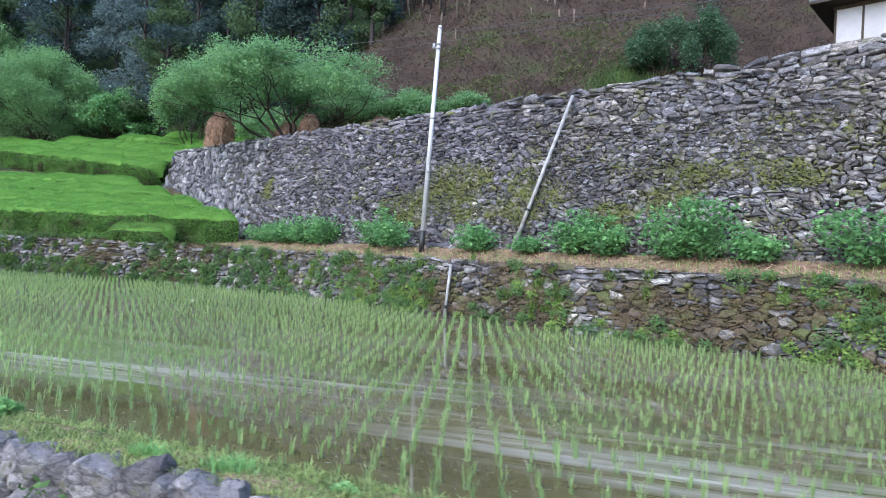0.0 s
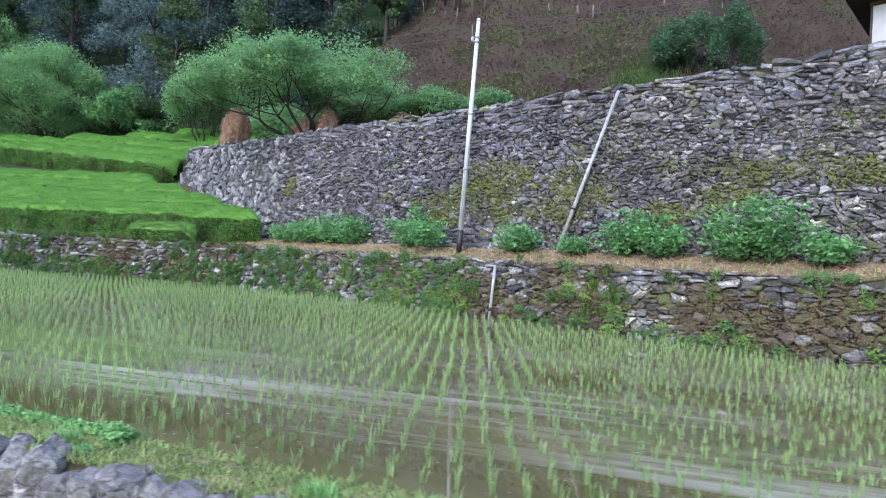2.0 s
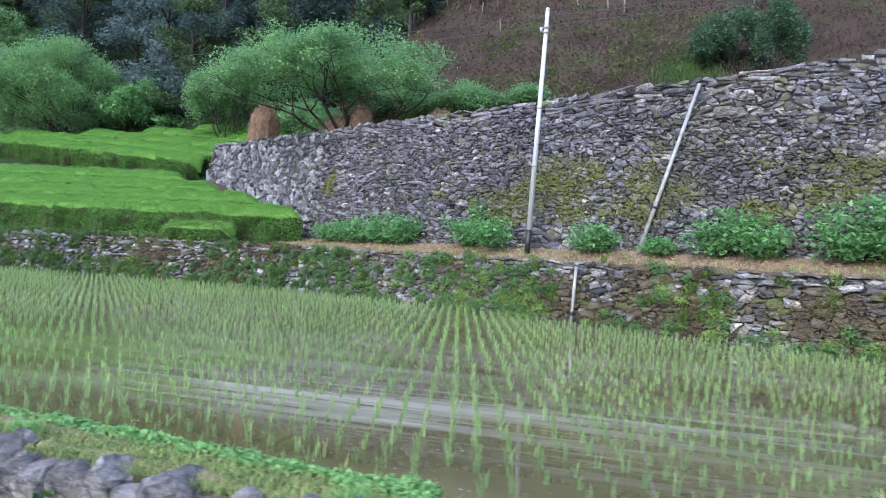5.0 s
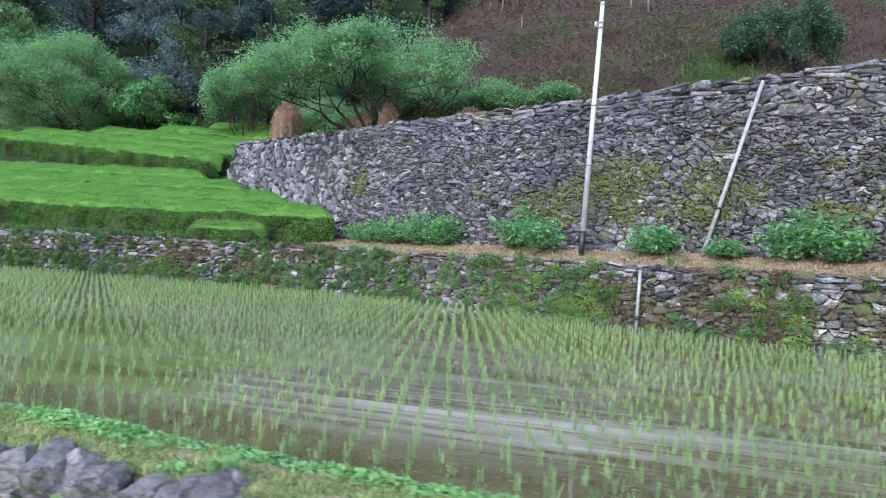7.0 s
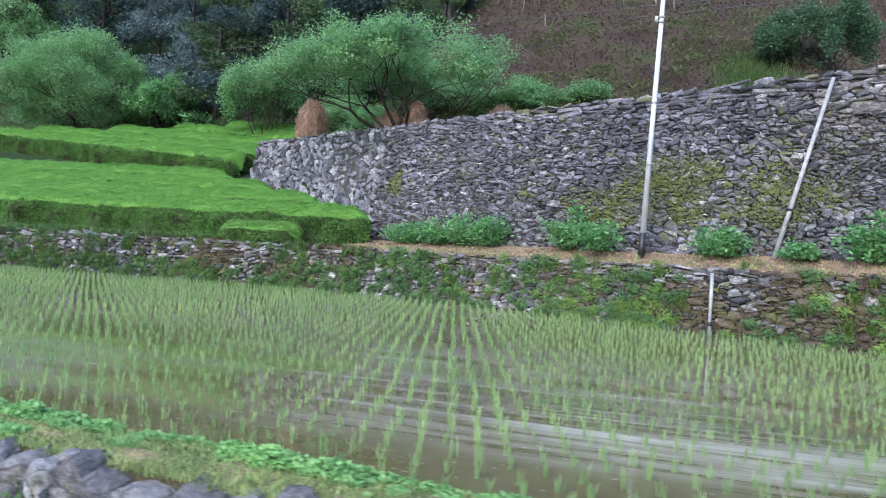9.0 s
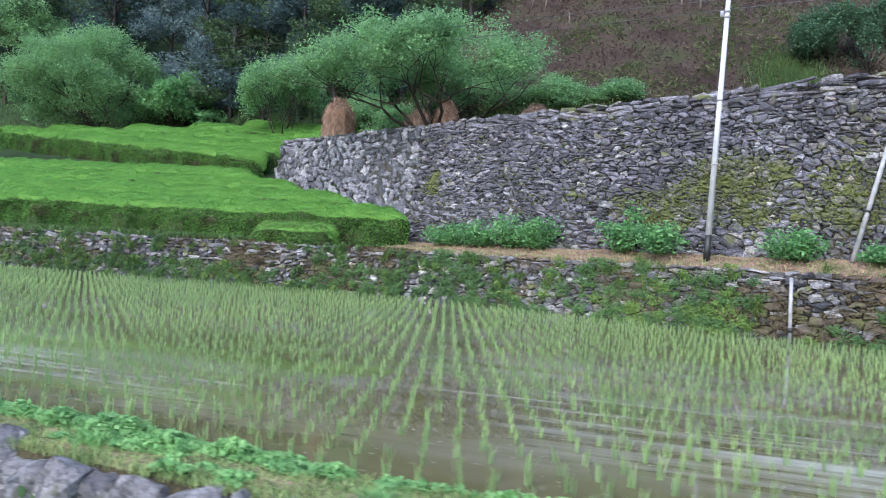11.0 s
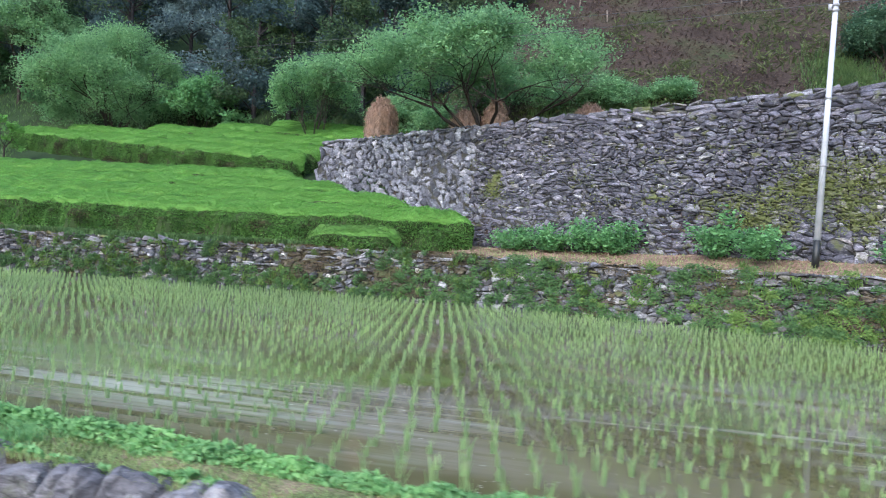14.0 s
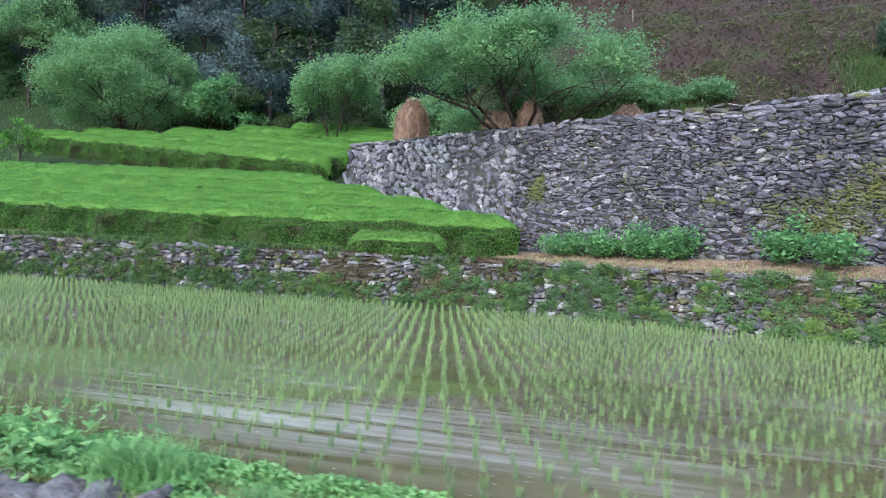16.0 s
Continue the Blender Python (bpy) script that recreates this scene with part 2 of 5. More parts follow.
def bm_mesh(name, bm, materials, smooth=False):
    me = bpy.data.meshes.new(name)
    bm.to_mesh(me)
    bm.free()
    for m in materials if isinstance(materials, (list, tuple)) else [materials]:
        me.materials.append(m)
    if smooth:
        me.polygons.foreach_set("use_smooth", np.ones(len(me.polygons), dtype=bool))
    return me


def tubes(lines, sides=7):
    """Tapered tubes along polylines of (point, radius): vertices and quads."""
    V, F, base = [], [], 0
    for line in lines:
        pts = [Vector(p) for p, r in line]
        for i, (p, r) in enumerate(line):
            d = (pts[min(i + 1, len(pts) - 1)] - pts[max(i - 1, 0)]).normalized()
            a = d.orthogonal().normalized() if abs(d.z) < 0.95 else d.cross(Vector((1, 0, 0))).normalized()
            b = d.cross(a)
            for k in range(sides):
                t = 2 * math.pi * k / sides
                V.append(pts[i] + r * (math.cos(t) * a + math.sin(t) * b))
        for i in range(len(line) - 1):
            for k in range(sides):
                k2 = (k + 1) % sides
                F.append((base + i * sides + k, base + i * sides + k2, base + (i + 1) * sides + k2, base + (i + 1) * sides + k))
        base += len(line) * sides
    return np.array([tuple(v) for v in V]), np.array(F)


def leaf_cards(centres, length, width, rng, up=0.3, droop=0.0, normal=None):
    """Folded leaf-shaped cards: a diamond of two triangles round each centre."""
    n = len(centres)
    d = rng.normal(size=(n, 3))
    d[:, 2] = d[:, 2] * 0.6 - droop
    if normal is not None:
        d -= normal * (d * normal).sum(1, keepdims=True) * 0.7
    d /= np.linalg.norm(d, axis=1, keepdims=True)
    nn = rng.normal(size=(n, 3)) + np.array([0, 0, up * 3])
    if normal is not None:
        nn = nn * 0.6 + normal
    s = np.cross(d, nn)
    s /= np.linalg.norm(s, axis=1, keepdims=True) + 1e-9
    nn = np.cross(s, d)
    L = (length * rng.uniform(0.65, 1.35, (n, 1)))
    W = L / length * width
    c = np.asarray(centres)
    v = np.stack([c - d * L * 0.5, c + s * W * 0.5 - nn * W * 0.15, c + d * L * 0.5, c - s * W * 0.5 - nn * W * 0.15], 1)
    i = np.arange(n)[:, None] * 4
    f = np.concatenate([i + [[0, 1, 2]], i + [[0, 2, 3]]], 0)
    return v.reshape(-1, 3), f


def blades(roots, height, width, rng, lean=0.35, dirs=None):
    """Bent grass blades of a quad and a tip triangle each."""
    n = len(roots)
    a = rng.uniform(0, 2 * math.pi, n)
    h = height * rng.uniform(0.7, 1.25, n)
    k = lean * rng.uniform(0.3, 1.3, n)
    out = np.stack([np.cos(a), np.sin(a), np.zeros(n)], 1)
    side = np.stack([-np.sin(a), np.cos(a), np.zeros(n)], 1) * (width * rng.uniform(0.7, 1.3, n))[:, None] * 0.5
    r = np.asarray(roots)
    mid = r + out * (h * k * 0.35)[:, None] + np.array([0, 0, 1.0]) * (h * 0.6)[:, None]
    tip = r + out * (h * k)[:, None] + np.array([0, 0, 1.0]) * (h * (1 - 0.25 * k))[:, None]
    v = np.stack([r - side * 0.7, r + side * 0.7, mid + side, mid - side, tip], 1).reshape(-1, 3)
    i = np.arange(n)[:, None] * 5
    return v, [i + [[0, 1, 2, 3]], i + [[3, 2, 4]]]


def soft(a, b, t):
    t = np.clip((t - a) / (b - a), 0, 1)
    return t * t * (3 - 2 * t)


def rough1(x, s=1.0, seed=0.0):
    return noise.noise(Vector((x * s, seed, 0.37)))


# ---- the plan ----
def y_stone(x):
    return 3.36 - 0.094 * x          # camera-side face of the bank


def y_edge(x):
    return 3.92 - 0.0985 * x          # water's edge under the bank


def y_low(x):
    """Foot of the low terrace wall."""
    a, b = 16.15 - 0.484 * x, 23.42 - 0.012 * (x + 16)
    return -0.7 * math.log(math.exp(-a / 0.7) + math.exp(-b / 0.7)) if abs(a - b) < 20 else min(a, b)


def z_low(x):
    return 1.55 + 0.06 * rough1(x, 0.3, 4) + (0.06 if x > -2 else 0)


def y_high(x, z=2.0):
    """Face of the high wall, which leans back."""
    return 19.0 - 0.484 * x + 0.40 * (z - 4.0)


Z_TOP, WALL_LEFT, WALL_RIGHT = 7.15, -27.0, 13.0


def tea_z(x, y):
    return 1.55 + 0.42 * max(0.0, y - 25.0) + 0.01 * max(0, -x - 28)


def foot_z(x):
    """Ground at the foot of the high wall."""
    return 1.95 + soft(-17.5, -27.0, np.array(x)).item() * 3.0


def hill_z(x, y):
    """Hillside behind the upper terrace."""
    foot = 32.5 + 8.0 * soft(2.0, 7.0, np.array(x)).item() + 7.0 * soft(-18.0, -26.0, np.array(x)).item()
    rise = max(0.0, min(y, foot + 29) - foot)
    right = 6.95 + 0.86 * rise + 0.08 * max(0, y - 62)
    left = tea_z(x, min(y, 44.5)) + 0.85 * max(0.0, min(y, 74) - 44.5)
    w = max(0.0, y - 37.0) * 0.8
    k = soft(-27.6 - w, -26.9 + w, np.array(x)).item()
    return left * (1 - k) + right * k + 0.45 * noise.noise(Vector((x * 0.25, y * 0.25, 0))) * min(1.0, 0.15 + rise * 0.2)


# ---- ground: one sheet, row by row across the plan ----
def build_ground():
    xs = sorted(set([round(v, 2) for v in np.arange(-60, 24, 0.5)] + [-400, -250, -160, -110, -80, 30, 45, 70, 120, 200, 400]))
    xs = sorted(xs + [WALL_LEFT - 0.05])
    V, n_rows = [], None
    for x in xs:
        rows = [(-400, -6.0), (-60, -0.6), (y_stone(x) - 1.1, -0.3), (y_stone(x) - 0.12, -0.5), (y_stone(x) + 0.12, 0.0)]
        yb0, yb1 = y_stone(x) + 0.2, y_edge(x) - 0.1
        for k in (0.0, 0.35, 0.7, 1.0):
            rows.append((yb0 + (yb1 - yb0) * k, 0.03 + 0.05 * rough1(x, 1.3, k * 3)))
        rows += [(y_edge(x) + 0.1, WATER - 0.08)]
        for k in (0.25, 0.5, 0.75):
            rows.append((y_edge(x) + (y_low(x) - y_edge(x)) * k, WATER - 0.07))
        rows += [(y_low(x) + 0.3, WATER - 0.08), (y_low(x) + 0.62, z_low(x) - 0.06)]
        y0, z0 = y_low(x) + 0.62, z_low(x) - 0.06
        if x > WALL_LEFT:
            y1, z1 = y_high(x, foot_z(x)) + 0.08, foot_z(x)
            for k in (0.2, 0.4, 0.6, 0.8, 1.0):
                yy, w = y0 + (y1 - y0) * k, soft(-17.3, -19.3, np.array(x)).item() * (k < 1)
                zz = z0 + (z1 - z0) * k + 0.04 * rough1(x, 1.0, k * 5)
                rows.append((yy, zz * (1 - w) + max(z0, tea_z(x, yy) - 0.25) * w))
            rows.append((y_high(x, Z_TOP) + 0.1, Z_TOP - 0.12))
        else:
            y1 = y_high(max(x, -34), 4.9)
            for k in (0.12, 0.3, 0.5, 0.75, 1.0):
                yy = y0 + (y1 - y0) * k
                rows.append((yy, max(z0, tea_z(x, yy) - 0.1)))
            rows.append((y1 + 1.2, tea_z(x, y1 + 1.2)))
        y2 = rows[-1][0]
        y3 = 150.0
        for k in np.linspace(0, 1, 60)[1:] ** 1.8:
            yy = y2 + (y3 - y2) * k
            z = hill_z(x, yy)
            if x > WALL_LEFT:
                z = max(z, Z_TOP - 0.12 + 0.12 * k)
            rows.append((yy, min(z, 95)))
        rows.append((500, 20.0))
        n_rows = len(rows)
        V += [(x, y, z) for y, z in rows]
    F, I = [], []
    for i in range(len(xs) - 1):
        for j in range(n_rows - 1):
            a = i * n_rows + j
            F.append((a, a + n_rows, a + n_rows + 1, a + 1))
            xm = (xs[i] + xs[i + 1]) / 2
            if j < 4:
                I.append(3)
            elif j < 8:
                I.append(1)
            elif j < 13:
                I.append(0)
            elif j < 19:
                I.append(2 if xm > -18.5 else 3)
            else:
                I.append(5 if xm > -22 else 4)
    g = soil_mat("bank_turf", [(0.38, (0.10, 0.125, 0.05)), (0.5, (0.16, 0.155, 0.08)), (0.62, (0.24, 0.185, 0.12))], 2.5, 0.03)
    d = soil_mat("dark_field_soil", [(0.3, (0.035, 0.03, 0.02)), (0.7, (0.08, 0.07, 0.04))], 2.0, 0.04)
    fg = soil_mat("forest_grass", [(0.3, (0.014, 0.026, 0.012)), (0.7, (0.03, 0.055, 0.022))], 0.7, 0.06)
    hs = soil_mat("bare_brown_hillside", [(0.38, (0.030, 0.022, 0.019)), (0.5, (0.046, 0.033, 0.029)), (0.6, (0.042, 0.038, 0.024)), (0.7, (0.036, 0.046, 0.022))], 0.32, 0.06, 9.0)
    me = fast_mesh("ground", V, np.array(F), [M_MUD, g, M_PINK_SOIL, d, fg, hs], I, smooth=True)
    tagged(put("ground", me), "terraced ground of mud, grassy bank, sandy path and hillside", "ground", kind="structure")


build_ground()


def build_water():
    xs = np.arange(-60, 25, 1.0)
    V, F = [], []
    for x in xs:
        V += [(x, y_edge(x) - 0.02, WATER), (x, y_low(x) + 0.1, WATER)]
    for i in range(len(xs) - 1):
        F.append((2 * i, 2 * i + 2, 2 * i + 3, 2 * i + 1))
    m, n, l, p = mat("muddy_paddy_water")
    a = noise_tex(n, l, 0.35, 4, stretch=(0.35, 1.6, 1))
    col = ramp(n, l, a, [(0.36, (0.066, 0.06, 0.024)), (0.62, (0.115, 0.106, 0.056))])
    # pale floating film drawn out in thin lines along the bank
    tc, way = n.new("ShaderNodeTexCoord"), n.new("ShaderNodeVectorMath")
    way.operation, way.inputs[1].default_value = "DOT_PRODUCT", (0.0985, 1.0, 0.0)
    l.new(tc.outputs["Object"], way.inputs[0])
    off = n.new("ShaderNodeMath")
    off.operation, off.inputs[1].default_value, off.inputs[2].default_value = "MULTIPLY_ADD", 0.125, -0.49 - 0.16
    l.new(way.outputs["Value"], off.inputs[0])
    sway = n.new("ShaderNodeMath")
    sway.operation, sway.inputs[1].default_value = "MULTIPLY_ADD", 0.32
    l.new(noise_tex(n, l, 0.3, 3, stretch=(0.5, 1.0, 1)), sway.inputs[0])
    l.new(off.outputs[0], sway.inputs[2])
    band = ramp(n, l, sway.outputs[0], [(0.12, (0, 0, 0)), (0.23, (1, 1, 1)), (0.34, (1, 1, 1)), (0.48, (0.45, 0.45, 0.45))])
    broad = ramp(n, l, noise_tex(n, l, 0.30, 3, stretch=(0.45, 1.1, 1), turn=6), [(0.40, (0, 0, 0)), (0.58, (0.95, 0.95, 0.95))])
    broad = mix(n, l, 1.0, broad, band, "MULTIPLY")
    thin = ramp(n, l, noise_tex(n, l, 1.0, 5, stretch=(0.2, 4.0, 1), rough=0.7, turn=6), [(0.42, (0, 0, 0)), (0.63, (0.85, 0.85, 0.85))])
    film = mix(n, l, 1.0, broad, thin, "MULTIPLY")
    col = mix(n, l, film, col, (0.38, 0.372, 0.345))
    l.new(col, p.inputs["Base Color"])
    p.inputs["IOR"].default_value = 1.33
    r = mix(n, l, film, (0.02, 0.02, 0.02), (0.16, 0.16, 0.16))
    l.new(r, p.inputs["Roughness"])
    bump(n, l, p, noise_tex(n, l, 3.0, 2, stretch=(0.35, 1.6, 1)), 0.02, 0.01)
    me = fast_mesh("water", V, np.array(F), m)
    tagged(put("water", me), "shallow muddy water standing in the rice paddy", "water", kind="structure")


build_water()


def build_flecks():
    """Pale bits of straw and scum afloat between the rice hills."""
    rng = np.random.default_rng(91)
    x = rng.uniform(-34, 8, 5200)
    p = np.array([(a, y_edge(a) + 0.25 + 11 * b ** 1.3, WATER + 0.006) for a, b in zip(x, rng.random(len(x)))])
    v, f = leaf_cards(p, 0.06, 0.03, rng, 40)
    w = v.reshape(-1, 4, 3)
    w[:, :, 1] = w[:, :1, 1] + (w[:, :, 1] - w[:, :1, 1]) * 0.25
    v = w.reshape(-1, 3)
    v[:, 2] = WATER + 0.006
    m = leaf_mat("floating_straw", (0.2, 0.19, 0.15), (0.5, 0.49, 0.44), 0.2, patch=0.3)
    tagged(put("floating_straw", fast_mesh("floating_straw", v, f, m)), "pale bits of straw floating on the paddy water", "straw", kind="stuff")


build_flecks()


# ---- dry stone walls ----
def pack(u0, u1, v0, v1, high, wide, rng):
    """Rubble cells that fill a rectangle: split again and again, then knocked out of square."""
    cells, stack = [], []
    u = u0
    while u < u1:
        w = min(rng.uniform(1.2, 2.6), u1 - u)
        stack.append((u, u + w, v0, v1))
        u += w
    while stack:
        a, b, c, d = stack.pop()
        w, h = b - a, d - c
        wt, ht = rng.uniform(*wide), rng.uniform(*high)
        if rng.random() < 0.07:
            wt, ht = wt * 1.6, ht * 1.8
        if h > ht * 1.45 and (h / ht > w / wt * 0.7 or w <= wt * 1.4):
            k = c + h * rng.uniform(0.32, 0.68)
            stack += [(a, b, c, k), (a, b, k, d)]
        elif w > wt * 1.4:
            k = a + w * rng.uniform(0.3, 0.7)
            stack += [(a, k, c, d), (k, b, c, d)]
        else:
            q = [(a, c), (b, c), (b, d), (a, d)]
            q = [(x + rng.normal() * min(0.035, w * 0.13), y + rng.normal() * min(0.022, h * 0.17)) for x, y in q]
            if rng.random() < 0.55:
                k = rng.integers(0, 4)
                (x0, y0), (x1, y1), (x2, y2) = q[k - 1], q[k], q[(k + 1) % 4]
                s, t = rng.uniform(0.2, 0.5, 2)
                q[k:k + 1] = [(x1 + (x0 - x1) * s, y1 + (y0 - y1) * s), (x1 + (x2 - x1) * t, y1 + (y2 - y1) * t)]
            cells.append(q)
    return cells


def rubble(u0, u1, v0, v1, wide, high, rng, thin=0.3, split=0.55):
    """Irregular many-sided cells that fill a rectangle: the ground nearest to each of a scatter of centres."""
    nu, nv = max(2, round((u1 - u0) / wide)), max(2, round((v1 - v0) / high))
    sites = {}
    for i in range(nu):
        for j in range(nv):
            if rng.random() > thin:
                sites.setdefault((i, j), []).append((i + 0.5 + rng.uniform(-0.52, 0.52), j + 0.5 + rng.uniform(-0.52, 0.52)))
    cells = []
    for (i, j), own in sites.items():
        for a, b in own:
            poly = [(max(0, a - 2.2), max(0, b - 2.2)), (min(nu, a + 2.2), max(0, b - 2.2)), (min(nu, a + 2.2), min(nv, b + 2.2)), (max(0, a - 2.2), min(nv, b + 2.2))]
            for di in (0, -1, 1, -2, 2):
                for dj in (0, -1, 1, -2, 2):
                    for c, d in sites.get((i + di, j + dj), ()):
                        if c == a and d == b:
                            continue
                        mx, my, nx, ny = (a + c) / 2, (b + d) / 2, c - a, d - b
                        side = [(x - mx) * nx + (y - my) * ny for x, y in poly]
                        if max(side) <= 0:
                            continue
                        cut = []
                        for k in range(len(poly)):
                            (x0, y0), (x1, y1), s0, s1 = poly[k - 1], poly[k], side[k - 1], side[k]
                            if (s0 > 0) != (s1 > 0):
                                f = s0 / (s0 - s1)
                                cut.append((x0 + (x1 - x0) * f, y0 + (y1 - y0) * f))
                            if s1 <= 0:
                                cut.append((x1, y1))
                        poly = cut
                        if len(poly) < 3:
                            break
            parts = [poly]
            if rng.random() < split and len(poly) > 3:
                # a stone that lies in two or three thin pieces
                for k in range(rng.integers(1, 3)):
                    m, t = np.mean(parts[-1], 0), rng.normal() * 0.18 + (1.57 if rng.random() < 0.22 else 0)
                    nx, ny = -math.sin(t), math.cos(t)
                    last, made = parts.pop(), ([], [])
                    side = [(x - m[0]) * nx + (y - m[1]) * ny for x, y in last]
                    for k2 in range(len(last)):
                        (x0, y0), (x1, y1), s0, s1 = last[k2 - 1], last[k2], side[k2 - 1], side[k2]
                        if (s0 > 0) != (s1 > 0):
                            f = s0 / (s0 - s1)
                            for g in made:
                                g.append((x0 + (x1 - x0) * f, y0 + (y1 - y0) * f))
                        made[s1 > 0].append((x1, y1))
                    parts += [g for g in made if len(g) > 2]
            for poly in parts:
                if len(poly) < 3:
                    continue
                cells.append([(u0 + x * (u1 - u0) / nu, v0 + y * (v1 - v0) / nv) for x, y in poly])
    return cells


def stone_geo(poly, place, rng, gap=0.012, proud=0.05, turn=(0.0, 0.1)):
    """One rubble stone: sides that run back into the joint, a broken rim and a rough face of several facets."""
    c = np.mean(poly, 0)
    p = np.array(poly)
    keep = [0]
    for i in range(1, len(p)):
        if np.linalg.norm(p[i] - p[keep[-1]]) > 0.03:
            keep.append(i)
    if len(keep) < 3:
        return None
    p = p[keep]
    out = []
    for i in range(len(p)):
        a, b = p[i], p[(i + 1) % len(p)]
        out.append(a)
        if np.linalg.norm(b - a) > 0.09:
            t = rng.uniform(0.3, 0.7)
            e = np.array([b[1] - a[1], a[0] - b[0]]) / np.linalg.norm(b - a)
            out.append(a * (1 - t) + b * t + e * rng.normal() * 0.02)
    p = np.array(out) + rng.normal(size=(len(out), 2)) * 0.012
    a = rng.normal(turn[0], turn[1])
    R = np.array([[math.cos(a), -math.sin(a)], [math.sin(a), math.cos(a)]])
    size = max(0.05, np.abs(p - c).max())
    p = c + (p - c) @ R.T * (1 - gap / size * rng.uniform(0.3, 1.7))
    n = len(p)
    d0 = (rng.random() ** 1.6 * 1.7 - 0.5) * proud
    tu, tv = rng.normal() * 0.22, rng.normal() * 0.32 - 0.08
    dep = lambda q, d: d + float(np.clip(tu * (q[0] - c[0]) + tv * (q[1] - c[1]), -0.05, 0.05))
    V = [place(q[0], q[1], -0.07) for q in p]
    V += [place(q[0], q[1], dep(q, d0 - 0.008)) for q in c + (p - c) * 0.985]
    V += [place(q[0], q[1], dep(q, d0 + 0.012 + rng.normal() * 0.007)) for q in c + (p - c) * rng.uniform(0.82, 0.95)]
    V.append(place(c[0] + rng.normal() * 0.03, c[1] + rng.normal() * 0.015, d0 + 0.014 + rng.normal() * 0.014))
    F = []
    for k in range(n):
        k2 = (k + 1) % n
        F += [(k, k2, n + k2), (k, n + k2, n + k), (n + k, n + k2, 2 * n + k2), (n + k, 2 * n + k2, 2 * n + k), (2 * n + k, 2 * n + k2, 3 * n)]
    return V, F


def high_place(u, v, d):
    # u: -x; v: height; d: out of the face
    x = -u
    v += 0.3 * soft(1.0, 6.5, np.array(x)).item() * min(1.0, max(0.0, (v - 5.2) / 1.9))
    v += 0.10 * noise.noise(Vector((u * 0.3, v * 0.35, 6))) * min(1.0, max(0.0, (Z_TOP - v) * 2))
    y = y_high(x, v) + 0.10 * noise.noise(Vector((x * 0.35, v * 0.5, 3)))
    s = 1.18
    return (x - 0.484 / s * d, y - 1.0 / s * d, v + 0.4 / s * d)


def low_place(u, v, d):
    x = -u
    y = y_low(x) + 0.2 * max(v, 0) + 0.06 * noise.noise(Vector((x * 0.6, v, 8)))
    g = (y_low(x + 0.05) - y_low(x - 0.05)) / 0.1
    s = math.sqrt(1 + g * g)
    return (x + g / s * d, y - d / s, v)


def add_wall(name, label, cells, place, mats, choose, near, rng, backing, gap=0.012, proud=0.05, turn=lambda c: (0.0, 0.12)):
    core = tagged(put(name, backing), label, "stone wall", kind="structure")
    V, F, I, count = [], [], [], 0
    for poly in cells:
        made = stone_geo(poly, place, rng, gap, proud, turn(np.mean(poly, 0)))
        if made is None:
            continue
        c = np.mean(poly, 0)
        k = choose(c[0], c[1], rng)
        if near(c) and count < 300:
            me = fast_mesh("stone", made[0], np.array(made[1]), mats[k])
            put("stone", me, core)
            count += 1
        else:
            b = len(V)
            V += made[0]
            F += [tuple(b + j for j in f) for f in made[1]]
            I += [k] * len(made[1])
    rest = put("rubble", fast_mesh("rubble", V, np.array(F), mats, I), core)
    tagged(rest, kind="stuff")
    return core


def moss_at(u, v):
    """Where moss has spread over the high wall."""
    x = -u
    m = 0.0
    for cx, cz, rx, rz in ((1.4, 4.1, 1.6, 0.5), (3.2, 4.0, 0.9, 0.45), (-3.6, 3.6, 1.6, 0.9), (-6.2, 4.0, 1.6, 1.2), (-8.0, 3.2, 1.2, 0.7), (0.6, 3.5, 1.0, 0.4), (-16.8, 4.4, 0.5, 0.6), (-0.8, 3.0, 0.8, 0.4)):
        d = ((x - cx) / rx) ** 2 + ((v - cz) / rz) ** 2
        m = max(m, 1.35 - d)
    return m + 0.8 * noise.noise(Vector((x * 0.8, v * 1.2, 5)))


